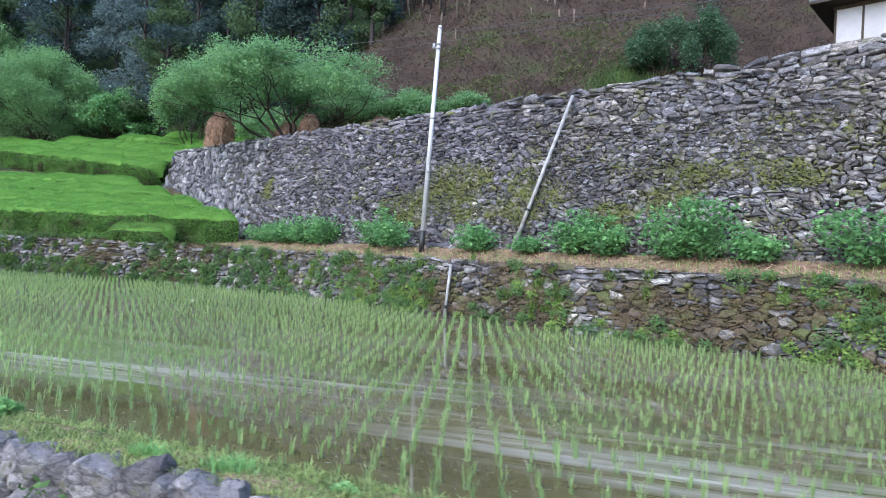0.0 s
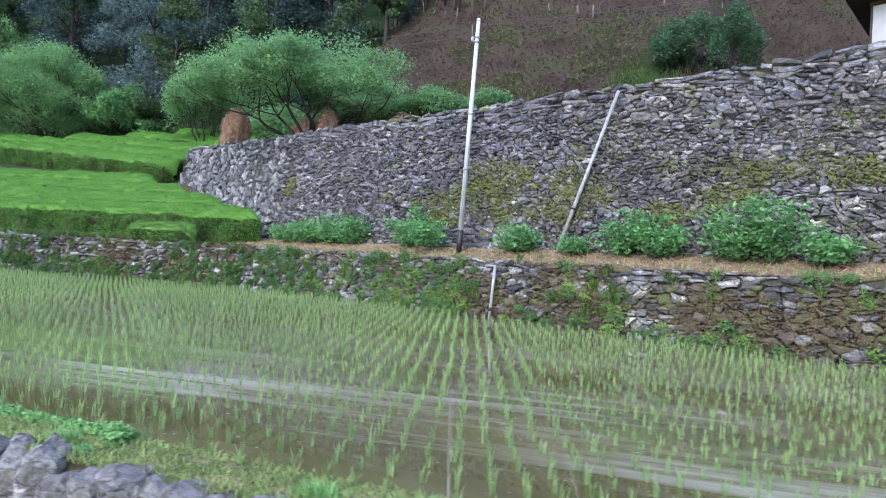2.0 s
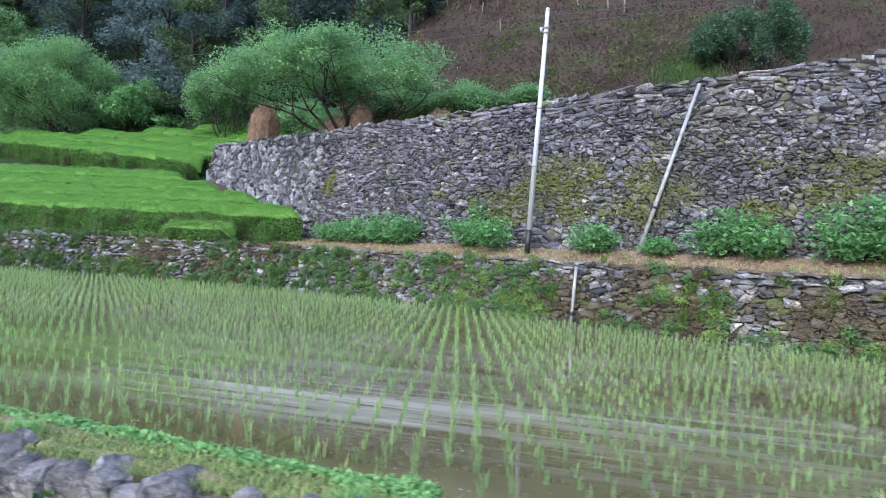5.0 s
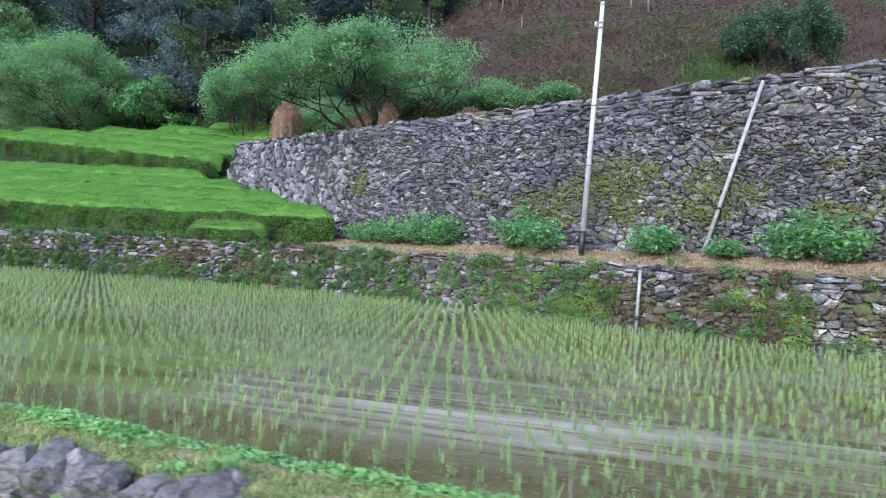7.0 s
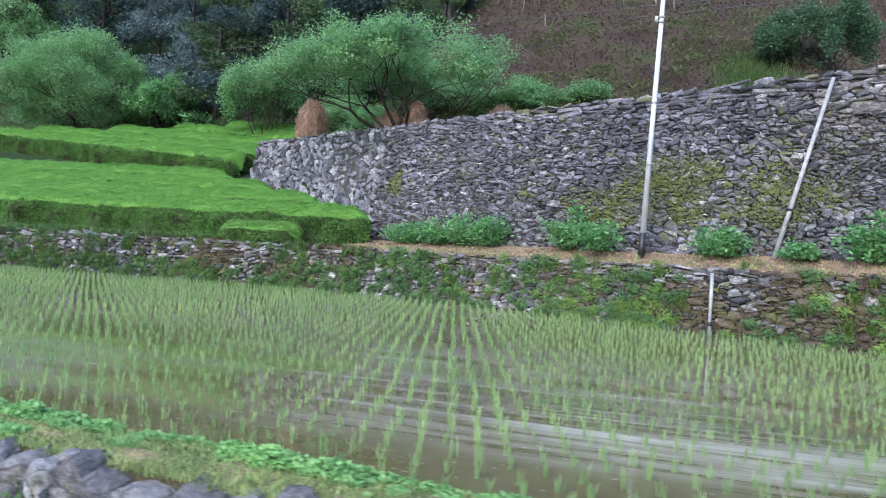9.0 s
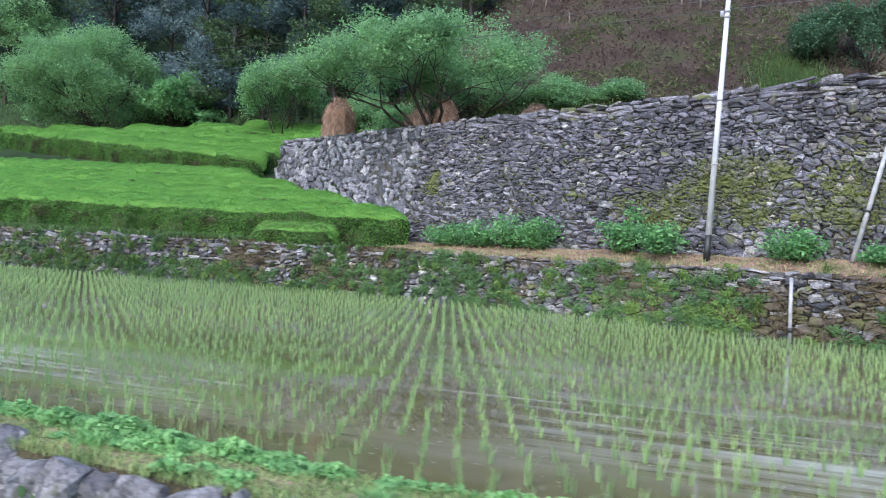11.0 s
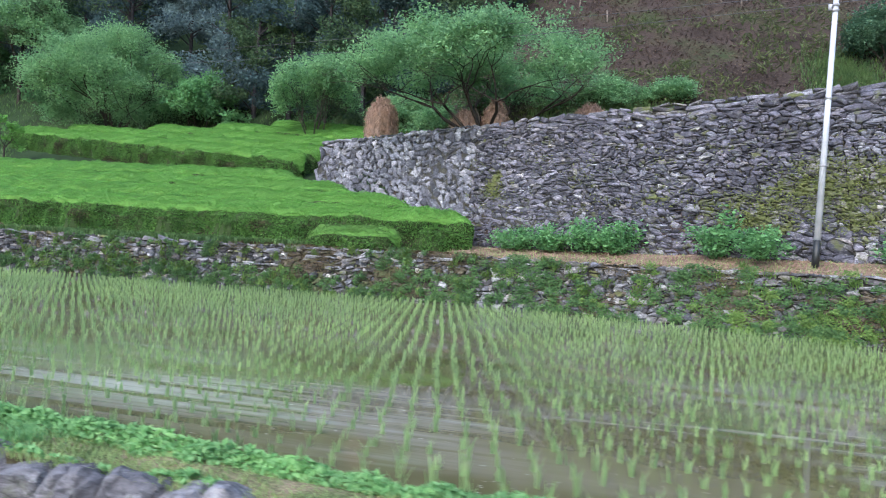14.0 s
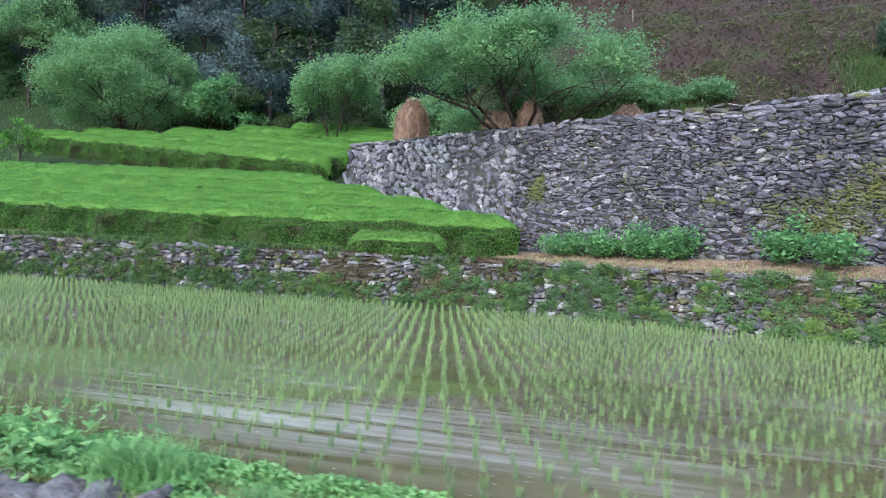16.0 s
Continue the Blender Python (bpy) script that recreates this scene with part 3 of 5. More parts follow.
def build_high_wall():
    rng = np.random.default_rng(11)
    right = rubble(-8.5, 6.0, 1.6, Z_TOP - 1.3, 0.165, 0.13, rng) + rubble(6.0, 17.8, 1.6, Z_TOP - 1.3, 0.23, 0.14, rng, 0.3, 0.65)
    right += rubble(-8.5, 17.8, Z_TOP - 1.3, Z_TOP - 0.45, 0.235, 0.145, rng, 0.25, 0.5)
    left = rubble(17.8, 27.0, 1.9, Z_TOP - 0.2, 0.25, 0.36, rng, 0.15, 0.25)
    caps = pack(-8.5, 17.8, Z_TOP - 0.45, Z_TOP + 0.03, (0.10, 0.2), (0.3, 0.8), rng)
    caps += pack(17.85, 27.0, Z_TOP - 0.2, Z_TOP, (0.08, 0.14), (0.25, 0.55), rng)
    cells = right + left + caps

    def choose(u, v, r):
        if u < 17.8 and moss_at(u, v) > 0.75 + r.normal() * 0.3:
            return 2
        if r.random() < (0.035 if v < 3.6 else 0.012):
            return 3
        if u < 17.8 and r.random() < 0.85 * soft(1.0, 8.0, np.array(u)).item():
            return 4
        return 1 if (u < 17.8 and r.random() < 0.5 + 0.6 * noise.noise(Vector((u * 0.3, v * 0.5, 9)))) else 0

    V, F = [], []
    us = np.arange(-WALL_RIGHT, 27.01, 0.5)
    for u in us:
        V += [high_place(u, 1.2, -0.08), high_place(u, Z_TOP - 0.12, -0.08), high_place(u, Z_TOP - 0.12, -0.9), high_place(u, 1.2, -0.9)]
    for i in range(len(us) - 1):
        for k in range(4):
            a, b = i * 4 + k, i * 4 + (k + 1) % 4
            F.append((a, b, b + 4, a + 4))
    e = (len(us) - 1) * 4
    F += [(0, 1, 2, 3), (e + 3, e + 2, e + 1, e)]
    back = fast_mesh("high_wall", V, np.array(F), M_WALL_FILL)
    add_wall("wall_high", "tall leaning dry stone wall of grey slate, mossy in patches", cells, high_place, [M_STONE, M_STONE_BROWN, M_STONE_MOSS, M_STONE_PALE, M_SLATE], choose, lambda c: -3.0 < c[0] < 8.0 and 2.2 < c[1] < 6.9 and (int(c[0] * 1000) % 4 == 0), rng, back, 0.012, 0.04, lambda c: (-0.55, 0.2) if c[0] > 17.8 and c[1] < Z_TOP - 0.2 else (0.06 + 0.25 * noise.noise(Vector((c[0] * 0.5, c[1] * 0.5, 4))), 0.12))


def build_low_wall():
    rng = np.random.default_rng(12)
    cells = rubble(-9.0, 44.0, WATER - 0.05, 1.2, 0.22, 0.15, rng)
    cells = [c for c in cells if np.mean(c, 0)[0] < 20.0 or np.mean(c, 0)[1] < 0.7]
    cells += pack(-9.0, 20.0, 1.2, 1.55, (0.07, 0.15), (0.2, 0.55), rng) + pack(20.0, 44.0, 0.75, 1.55, (0.08, 0.17), (0.25, 0.65), rng)

    def choose(u, v, r):
        earthy = noise.noise(Vector((u * 0.5, v * 0.9, 12))) + (0.5 if u < 7 else 0.0) + (0.4 if 17 < u < 24 else 0) - 0.35 * max(0, v - 0.9)
        if earthy > 0.0 + r.random() * 0.9:
            return 3
        if r.random() < (0.14 if u < 18 else 0.03):
            return 4
        return 2 if r.random() < 0.08 + 0.5 * noise.noise(Vector((u * 0.5, v, 2))) else (1 if r.random() < 0.5 else 0)

    V, F = [], []
    us = np.arange(-14, 46.01, 0.5)
    for u in us:
        V += [low_place(u, WATER - 0.2, -0.06), low_place(u, z_low(-u) - 0.05, -0.06), low_place(u, z_low(-u) - 0.05, -0.5), low_place(u, WATER - 0.2, -0.5)]
    for i in range(len(us) - 1):
        for k in range(4):
            a, b = i * 4 + k, i * 4 + (k + 1) % 4
            F.append((a, b, b + 4, a + 4))
    back = fast_mesh("low_wall", V, np.array(F), M_WALL_FILL)
    add_wall("wall_low", "low dry stone terrace wall overgrown with weeds", cells, low_place, [M_STONE_LOW, M_STONE_BROWN, M_STONE_MOSS, M_EARTH, M_STONE_PALE], choose, lambda c: 0.0 < c[0] < 9.0, rng, back, 0.014, 0.05)


build_high_wall()
build_low_wall()


# ---- rice ----
def build_rice():
    """Hills set out along lines that follow the bank; the lines' hills stand in file, aslant to the bank."""
    rng = np.random.default_rng(3)
    along = np.array([0.993, -0.120]) * 0.252
    file = np.array([-0.240, 0.971]) * 0.33
    roots = []
    for i in range(-215, 75):
        for j in range(0, 75):
            q = np.array([0.0, 3.92]) + along * i + file * j
            if not (-50 < q[0] < 16 and q[1] < 26):
                continue
            q = q + rng.normal(size=2) * 0.018 + 0.05 * np.array([noise.noise(Vector((q[0] * 0.3, q[1] * 0.3, 0))), noise.noise(Vector((q[0] * 0.3, q[1] * 0.3, 9)))])
            x, y = q
            if -46 < x < 14 and y_edge(x) + 0.28 < y < y_low(x) - 0.12:
                roots.append((x, y, WATER - 0.02))
    roots = np.array(roots)[rng.random(len(roots)) > 0.025]
    k = 9
    each = np.repeat(roots, k, 0) + rng.normal(size=(len(roots) * k, 3)) * np.array([0.013, 0.013, 0])
    tall = np.repeat(rng.uniform(0.75, 1.2, len(roots)) * np.array([1 + 0.25 * noise.noise(Vector((p[0] * 0.5, p[1] * 0.5, 3))) for p in roots]), k)
    v, f = blades(each, 0.165 * tall, 0.0095, rng, 0.32)
    me = fast_mesh("rice_seedlings", v, f, M_RICE)
    tagged(put("rice_seedlings", me), "young green rice seedlings in straight rows standing in water", "rice", kind="stuff")


build_rice()


# ---- tea hedges ----
def hedge_row(ax, ay, bx, by, width, height, rng, ground, label, skew=0.0, front=1.0, shoots=None):
    """One clipped row: a rounded bushy body with leaves all over, along a line on plan."""
    n = max(6, int(math.hypot(bx - ax, by - ay) / 0.35))
    prof = [(-0.46, -0.45), (-0.52, 0.3), (-0.52, 0.65), (-0.49, 0.85), (-0.40, 0.94), (-0.2, 1.0), (0.0, 1.02), (0.18, 1.0), (0.37, 0.955), (0.49, 0.87), (0.52, 0.6), (0.5, -0.3)]
    dx, dy = bx - ax, by - ay
    L = math.hypot(dx, dy)
    tx, ty = dx / L, dy / L
    nx, ny = -ty, tx
    if ny < 0:
        nx, ny = -nx, -ny
    grid = np.zeros((n + 1, len(prof), 3))
    for i in range(n + 1):
        s = i / n
        e = min(s, 1 - s) * L / (width * 0.5)
        q = math.sqrt(max(0.0004, 1 - (1 - min(1, e)) ** 2))
        x0, y0 = ax + dx * s, ay + dy * s
        for j, (w, h) in enumerate(prof):
            ww = w * width * q
            x, y = x0 + nx * ww - skew * ww * s ** 4, y0 + ny * ww
            g = ground(x0, y0 + 0.0)
            slope = 0.42 * w * width * (h > 0.5)
            b = 0.13 * noise.noise(Vector((x * 1.0, y * 1.6, h * 2))) + 0.13 * noise.noise(Vector((x * 3, y * 5, h * 5)))
            side = b + (0.4 if w < 0 else 0.16) * noise.noise(Vector((x * 1.1, y * 0.8, h * 0.9 + 7)))
            z = g - 0.05 + (height * (0.45 + 0.55 * q ** 0.5) * h) + slope * 0.9 + b * (h > 0.2)
            out = side * (abs(w) > 0.4) * (1 if w > 0 else -1)
            grid[i, j] = (x + nx * out, y + ny * out, z)
    m = len(prof)
    V = grid.reshape(-1, 3)
    F = [(i * m + j, i * m + j + 1, (i + 1) * m + j + 1, (i + 1) * m + j) for i in range(n) for j in range(m - 1)]
    F = np.array(F)
    hedge = empty("tea_hedge", (ax, ay, ground(ax, ay)), label, "tea hedge", "rows of tea bushes")
    P = V[F]
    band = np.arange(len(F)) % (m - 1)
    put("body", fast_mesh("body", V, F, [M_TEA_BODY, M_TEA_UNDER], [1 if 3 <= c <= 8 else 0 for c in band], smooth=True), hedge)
    nrm = np.cross(P[:, 2] - P[:, 0], P[:, 3] - P[:, 1])
    area = np.linalg.norm(nrm, axis=1) * 0.5
    nrm = nrm / (2 * area[:, None] + 1e-9)
    cen = P.mean(1)
    col = np.arange(len(F)) % (m - 1)
    want = np.where((col < 3)[:, None], np.array([[-nx, -ny, 0.1]]), np.where((col > 8)[:, None], np.array([[nx, ny, 0.1]]), np.array([[0, 0, 1.0]])))
    out = nrm * np.sign((nrm * want).sum(1, keepdims=True))
    top = (np.arange(len(F)) % (m - 1) >= 3) & (np.arange(len(F)) % (m - 1) <= 8)
    leaves = {"new_foliage": [], "old_foliage": [], "withered_foliage": []}
    for sel, dens in ((top, 660), (~top & (col < 3), 1150 * front), (~top & (col > 8), 80)):
        cnt = rng.poisson(area[sel] * dens)
        idx = np.repeat(np.nonzero(sel)[0], cnt)
        a, b = rng.random((2, len(idx), 1))
        pts = (P[idx, 0] * (1 - a) + P[idx, 1] * a) * (1 - b) + (P[idx, 3] * (1 - a) + P[idx, 2] * a) * b
        deep = rng.uniform(-0.01, 0.07, len(idx))
        if sel is top:
            # tufts and shallow hollows of the plucked surface
            deep += np.array([0.09 * noise.noise(Vector((p[0] * 1.5, p[1] * 3.2, 3))) + 0.05 * noise.noise(Vector((p[0] * 4, p[1] * 6, 8))) for p in pts])
            leaves["new_foliage"].append(pts + out[idx] * np.maximum(deep, 0.004)[:, None])
            continue
        h = col[idx]
        n1 = np.array([noise.noise(Vector((p[0] * 1.1, p[1], p[2] * 1.4))) for p in pts])
        n2 = np.array([noise.noise(Vector((p[0] * 2.6, p[1], p[2] * 1.3 + 20))) for p in pts])
        deep += 0.14 * n1 + 0.10 * n2
        pts = pts + out[idx] * np.maximum(deep, 0.004)[:, None]
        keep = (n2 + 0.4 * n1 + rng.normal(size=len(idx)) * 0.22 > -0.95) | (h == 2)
        # bright leaves dwindle down the face: shoots, and its lit top edge as colour
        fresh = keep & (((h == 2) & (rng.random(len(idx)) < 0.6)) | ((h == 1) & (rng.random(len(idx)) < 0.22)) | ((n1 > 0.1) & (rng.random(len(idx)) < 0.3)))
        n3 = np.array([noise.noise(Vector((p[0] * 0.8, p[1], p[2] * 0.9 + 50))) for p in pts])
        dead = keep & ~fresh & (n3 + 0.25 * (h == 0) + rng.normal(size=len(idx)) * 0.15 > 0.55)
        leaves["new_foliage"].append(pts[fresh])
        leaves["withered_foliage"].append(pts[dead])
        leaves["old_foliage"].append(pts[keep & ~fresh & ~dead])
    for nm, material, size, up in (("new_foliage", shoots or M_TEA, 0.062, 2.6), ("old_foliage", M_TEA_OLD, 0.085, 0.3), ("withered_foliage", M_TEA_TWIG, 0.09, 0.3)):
        pts = np.concatenate(leaves[nm])
        if len(pts) == 0:
            continue
        v, f = leaf_cards(pts, size, size * 0.6, rng, up)
        put(nm, fast_mesh(nm, v, f, material), hedge)
    return hedge


def build_tea():
    rng = np.random.default_rng(21)
    for k in range(4):
        y = 26.15 + 1.55 * k
        xe = (18.1 - y) / 0.484 - 0.9 - (0.3 if k == 0 else 0)
        hedge_row(-48, y + 0.25, xe, y, 1.54, 1.22, rng, tea_z, "bright green clipped tea hedge row on the terrace", 1.6, 1.0 if k == 0 else 0.3)
    for k in range(5):
        y = 33.9 + 1.5 * k
        xe = (-28.3, -28.0, -27.0, -25.0, -24.0)[k]
        xs = (-52.5, -49.0, -43.0, -38.5, -35.0)[k]
        hedge_row(xs, y + 0.2 * (xe - xs), xe, y, 1.5, 1.34, rng, tea_z, "bright green clipped tea hedge row on the upper slope", 0.0, 1.0 if k == 0 else 0.4)
    hedge_row(-23.3, 24.55, -19.6, 24.5, 1.0, 0.82, rng, lambda x, y: 1.55, "small low tea hedge in front of the big rows", shoots=M_TEA_MID)


build_tea()


# ---- trees ----
def tree(base, height, spread, trunk_r, rng, leaf, leaf_size, n_leaves, label, category="tree", stems=4, levels=4, rise=(35, 75), flat=0.6, clump=0.5, bark=None, name="tree", fork=0.0, bare=0.0, dome=0.0):
    """Curving stems that fork again and again, scaled to the tree's size; leaves gather in clumps at the twigs."""
    thing = empty(name, base, label, category)
    lines, tips = [], []

    def grow(p, d, length, r, level):
        line = [(p.copy(), r)]
        for k in range(4):
            d = d + rng.normal(size=3) * 0.16 + np.array([0, 0, 0.03])
            d = d / np.linalg.norm(d)
            p = p + d * length / 4
            r *= 0.9
            line.append((p.copy(), r))
            if level <= 1 and k > 0:
                tips.append(p + rng.normal(size=3) * 0.05)
        lines.append(line)
        if level == 0:
            tips.extend([p, p, p])
            return
        for c in range(3 if level > 1 or rng.random() < 0.5 else 2):
            nd = d + rng.normal(size=3) * np.array([0.62, 0.62, 0.42])
            grow(p, nd / np.linalg.norm(nd), length * rng.uniform(0.6, 0.85), r * 0.66, level - 1)

    start = np.array([0, 0, fork * height * 0.8])
    if fork:
        lines.append([(np.array([0, 0, -0.1]), trunk_r * 1.2), (start, trunk_r)])
    for i in range(stems):
        a = 2 * math.pi * (i + rng.uniform(-0.25, 0.25)) / stems
        e = radians(rng.uniform(*rise))
        grow(start + np.array([math.cos(a), math.sin(a), 0]) * trunk_r * 0.4, np.array([math.cos(a) * math.cos(e), math.sin(a) * math.cos(e), math.sin(e)]), 1.0, trunk_r * (0.5 if fork else 0.7), levels)
    tips = np.array(tips)
    lo, hi = np.percentile(tips, 2, axis=0), np.percentile(tips, 98, axis=0)
    k = np.array([spread / (hi[0] - lo[0]), spread / (hi[1] - lo[1]), (height - clump * flat) / hi[2]])
    base = np.array(base, float)
    lines = [[(base + (p * k) - np.array([0, 0, 0.1]), r) for p, r in ln] for ln in lines]
    tips = base + tips * k
    if dome:
        # gather stray twigs into one rounded crown
        mid, half = base + [0, 0, height * dome], np.array([spread * 0.52, spread * 0.52, height * (1 - dome)])
        q = (tips - mid) / half
        q[:, 2] = np.where(q[:, 2] < 0, q[:, 2] * (1 - dome) / dome, q[:, 2])
        far = np.linalg.norm(q, axis=1, keepdims=True)
        tips = np.where(far > 0.95, mid + (tips - mid) * (0.95 / far) * rng.uniform(0.78, 1.12, far.shape), tips)
        # flat sprays of twigs that fill the shell out to its skirt
        ball = rng.normal(size=(46, 3))
        ball *= rng.uniform(0.5, 0.98, (len(ball), 1)) / np.linalg.norm(ball, axis=1, keepdims=True)
        ball[:, 2] = np.where(ball[:, 2] < 0, ball[:, 2] * dome / (1 - dome) * 0.75, ball[:, 2])
        ball = np.repeat(ball, max(1, len(tips) // 190), 0)
        ball = ball + rng.normal(size=ball.shape) * np.array([0.10, 0.10, 0.035])
        tips = np.concatenate([tips, mid + ball * half])
    v, f = tubes(lines, 3)
    put("trunk", fast_mesh("trunk", v, f, bark or M_BARK, smooth=True), thing)
    tips = tips[tips[:, 2] > base[2] + bare * height]
    w = rng.uniform(0.2, 1.8, len(tips))
    pick = rng.choice(len(tips), n_leaves, p=w / w.sum())
    off = rng.normal(size=(n_leaves, 3))
    off *= (rng.random((n_leaves, 1)) ** 0.45) / np.linalg.norm(off, axis=1, keepdims=True)
    pts = tips[pick] + off * np.array([clump, clump, clump * flat])
    pts[:, 2] = np.maximum(pts[:, 2], base[2] + 0.1)
    v, f = leaf_cards(pts, leaf_size, leaf_size * 0.55, rng, 0.8, 0.2)
    put("crown", fast_mesh("crown", v, f, leaf), thing)
    return thing


def forest_tree(x, y, h, w, rng, leaf, size, n, label, bare=0.0):
    """A forest tree: straight trunk, and a crown of drooping clumps from bare * h up to the top."""
    z = hill_z(x, y) - 0.2
    thing = empty("forest_tree", (x, y, z), label, "tree")
    top = np.array([x + rng.normal() * 0.3, y, z + h])
    lines = [[((x, y, z), 0.2), ((x, y, z + h * 0.5), 0.14), (tuple(top), 0.03)]]
    tips = []
    for i in range(26):
        k = bare + (1 - bare) * rng.random() ** 0.9
        a = rng.uniform(0, 2 * math.pi)
        prof = math.sin(math.pi * min(1, (0.18 + 0.82 * (k - bare) / (1 - bare)) ** 0.8)) ** 0.6 if k < 0.97 else 0.2
        r = w * 0.5 * prof * rng.uniform(0.6, 1.1)
        p = np.array([x + math.cos(a) * r, y + math.sin(a) * r, z + h * k])
        lines.append([((x, y, z + h * max(0.05, k - 0.08)), 0.06), (tuple((p + [x, y, p[2]]) / 2), 0.04), (tuple(p), 0.015)])
        tips += [p, p * 0.6 + np.array([x, y, p[2]]) * 0.4]
    v, f = tubes(lines, 5)
    put("trunk", fast_mesh("trunk", v, f, M_TRUNK, smooth=True), thing)
    tips = np.array(tips)
    pick = rng.integers(0, len(tips), n)
    off = rng.normal(size=(n, 3))
    off *= (rng.random((n, 1)) ** 0.4) / np.linalg.norm(off, axis=1, keepdims=True)
    pts = tips[pick] + off * np.array([1.15, 1.15, 0.9]) * (w / 7) * rng.uniform(0.6, 1.2, (len(tips), 1))[pick]
    v, f = leaf_cards(pts, size, size * 0.5, rng, 0.3, 0.5)
    put("crown", fast_mesh("crown", v, f, leaf), thing)


def build_trees():
    rng = np.random.default_rng(31)
    tree((-18.2, 31.5, 7.0), 5.6, 12.0, 0.17, rng, M_LEAF_TREE, 0.15, 52000, "spreading tree with fresh green leaves above the stone wall", stems=8, rise=(30, 75), flat=0.45, clump=0.7, bare=0.40, dome=0.42)
    tree((-48.9, 43.3, 9.4), 8.0, 11.2, 0.2, rng, M_LEAF_TREE, 0.16, 72000, "round bright green tree at the edge of the tea field", stems=8, rise=(25, 85), flat=0.7, clump=0.85, bare=0.05, dome=0.42)
    tree((-30.6, 39.6, 7.9), 6.0, 4.6, 0.1, rng, M_LEAF_TREE, 0.17, 18000, "small light green tree behind the haystacks", stems=6, rise=(25, 85), flat=0.8, clump=0.55)
    tree((-41.9, 44.4, 9.2), 4.6, 5.0, 0.08, rng, M_BUSH, 0.26, 9000, "broad-leaved shrub before the dark forest", stems=6, rise=(15, 70), flat=0.6, clump=0.6)
    tree((-24.8, 40.5, 8.2), 3.4, 4.4, 0.1, rng, M_LEAF_TREE, 0.2, 12000, "green shrub growing between the tea field and the tree", stems=6, rise=(15, 75), flat=0.8, clump=0.6)
    for bx, bh, bw in ((0.9, 3.4, 3.0), (2.7, 4.2, 3.4)):
        tree((bx, 39.3, hill_z(bx, 39.3) - 0.1), bh, bw, 0.1, rng, M_LEAF_BUSH, 0.16, 10000, "dense dark green bush on the brown hillside", "bush", stems=5, levels=3, rise=(10, 85), flat=1.0, clump=0.6, name="hill_bush")
    for x, y, h, w in ((-12.8, 35.4, 1.9, 2.4), (-9.8, 36.0, 1.3, 2.2), (-21.8, 37.0, 2.2, 3.6)):
        tree((x, y, hill_z(x, y) - 0.1), h, w, 0.05, rng, M_LEAF_TREE, 0.15, 5000, "light green shrub at the foot of the hillside", "shrub", stems=6, levels=3, rise=(10, 80), flat=0.8, clump=0.6, name="shrub")
    tree((-48.4, 34.0, 5.4), 3.2, 1.7, 0.07, rng, M_TEA, 0.2, 1100, "young pale green sapling in the tea field", stems=5, levels=2, rise=(-5, 70), flat=0.6, clump=0.25, name="sapling", fork=0.62)
    tree((-62.3, 47.5, 10.5), 11.5, 8.0, 0.14, rng, M_LEAF_TREE, 0.22, 20000, "light green tree standing before the dark forest", stems=5, rise=(40, 85), flat=0.7, clump=0.8, fork=0.3)
    # the forest edge, then rows behind it
    edge = [(-92, 56), (-84, 54), (-77, 53), (-71, 51), (-65, 50), (-60, 49), (-55, 51), (-51, 48), (-46.5, 49), (-42, 47), (-39, 46), (-36, 45.5), (-33, 46), (-30, 45), (-27.5, 46.5), (-25, 46), (-22.5, 47.5), (-20.5, 49.5)]
    for i, (x, y) in enumerate(edge):
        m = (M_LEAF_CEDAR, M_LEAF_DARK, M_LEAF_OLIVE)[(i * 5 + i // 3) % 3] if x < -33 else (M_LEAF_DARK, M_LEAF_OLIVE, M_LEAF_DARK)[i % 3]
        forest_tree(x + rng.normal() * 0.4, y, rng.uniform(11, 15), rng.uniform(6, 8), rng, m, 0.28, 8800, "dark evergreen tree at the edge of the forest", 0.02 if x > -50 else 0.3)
    for x, y, h, w in ((-68.5, 48.6, 7.5, 6.0), (-74.5, 49.5, 8.0, 6.5), (-57.5, 47.2, 5.5, 5.0), (-81.0, 51.0, 8.0, 7.0)):
        forest_tree(x, y, h, w, rng, M_LEAF_MID, 0.3, 7000, "lighter green tree before the dark forest", 0.04)
    forest_tree(-20.0, 45.5, 6.5, 3.4, rng, M_LEAF_OLIVE, 0.26, 6000, "slim evergreen tree beside the brown slope", 0.05)
    for i in range(34):
        x = rng.uniform(-110, -19)
        y = rng.uniform(52, 70)
        if x > -26:
            y = rng.uniform(54, 68)
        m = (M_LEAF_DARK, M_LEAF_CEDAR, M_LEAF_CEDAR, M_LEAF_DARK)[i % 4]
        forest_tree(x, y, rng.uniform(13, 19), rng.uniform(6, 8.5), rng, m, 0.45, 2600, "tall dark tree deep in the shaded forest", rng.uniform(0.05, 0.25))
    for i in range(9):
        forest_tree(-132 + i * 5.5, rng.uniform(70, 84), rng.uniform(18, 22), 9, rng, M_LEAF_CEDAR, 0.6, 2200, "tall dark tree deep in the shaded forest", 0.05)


build_trees()


# ---- poles, posts, cables ----
def cylinder_part(name, a, b, r0, r1, material, parent, label="", sides=14, caps=True):
    v, f = tubes([[(a, r0), (b, r1)]], sides)
    faces = [f, np.array([list(range(sides))[::-1]]), np.array([list(range(sides, 2 * sides))])]
    return put(name, fast_mesh(name, v, faces, material, smooth=False), parent, label)


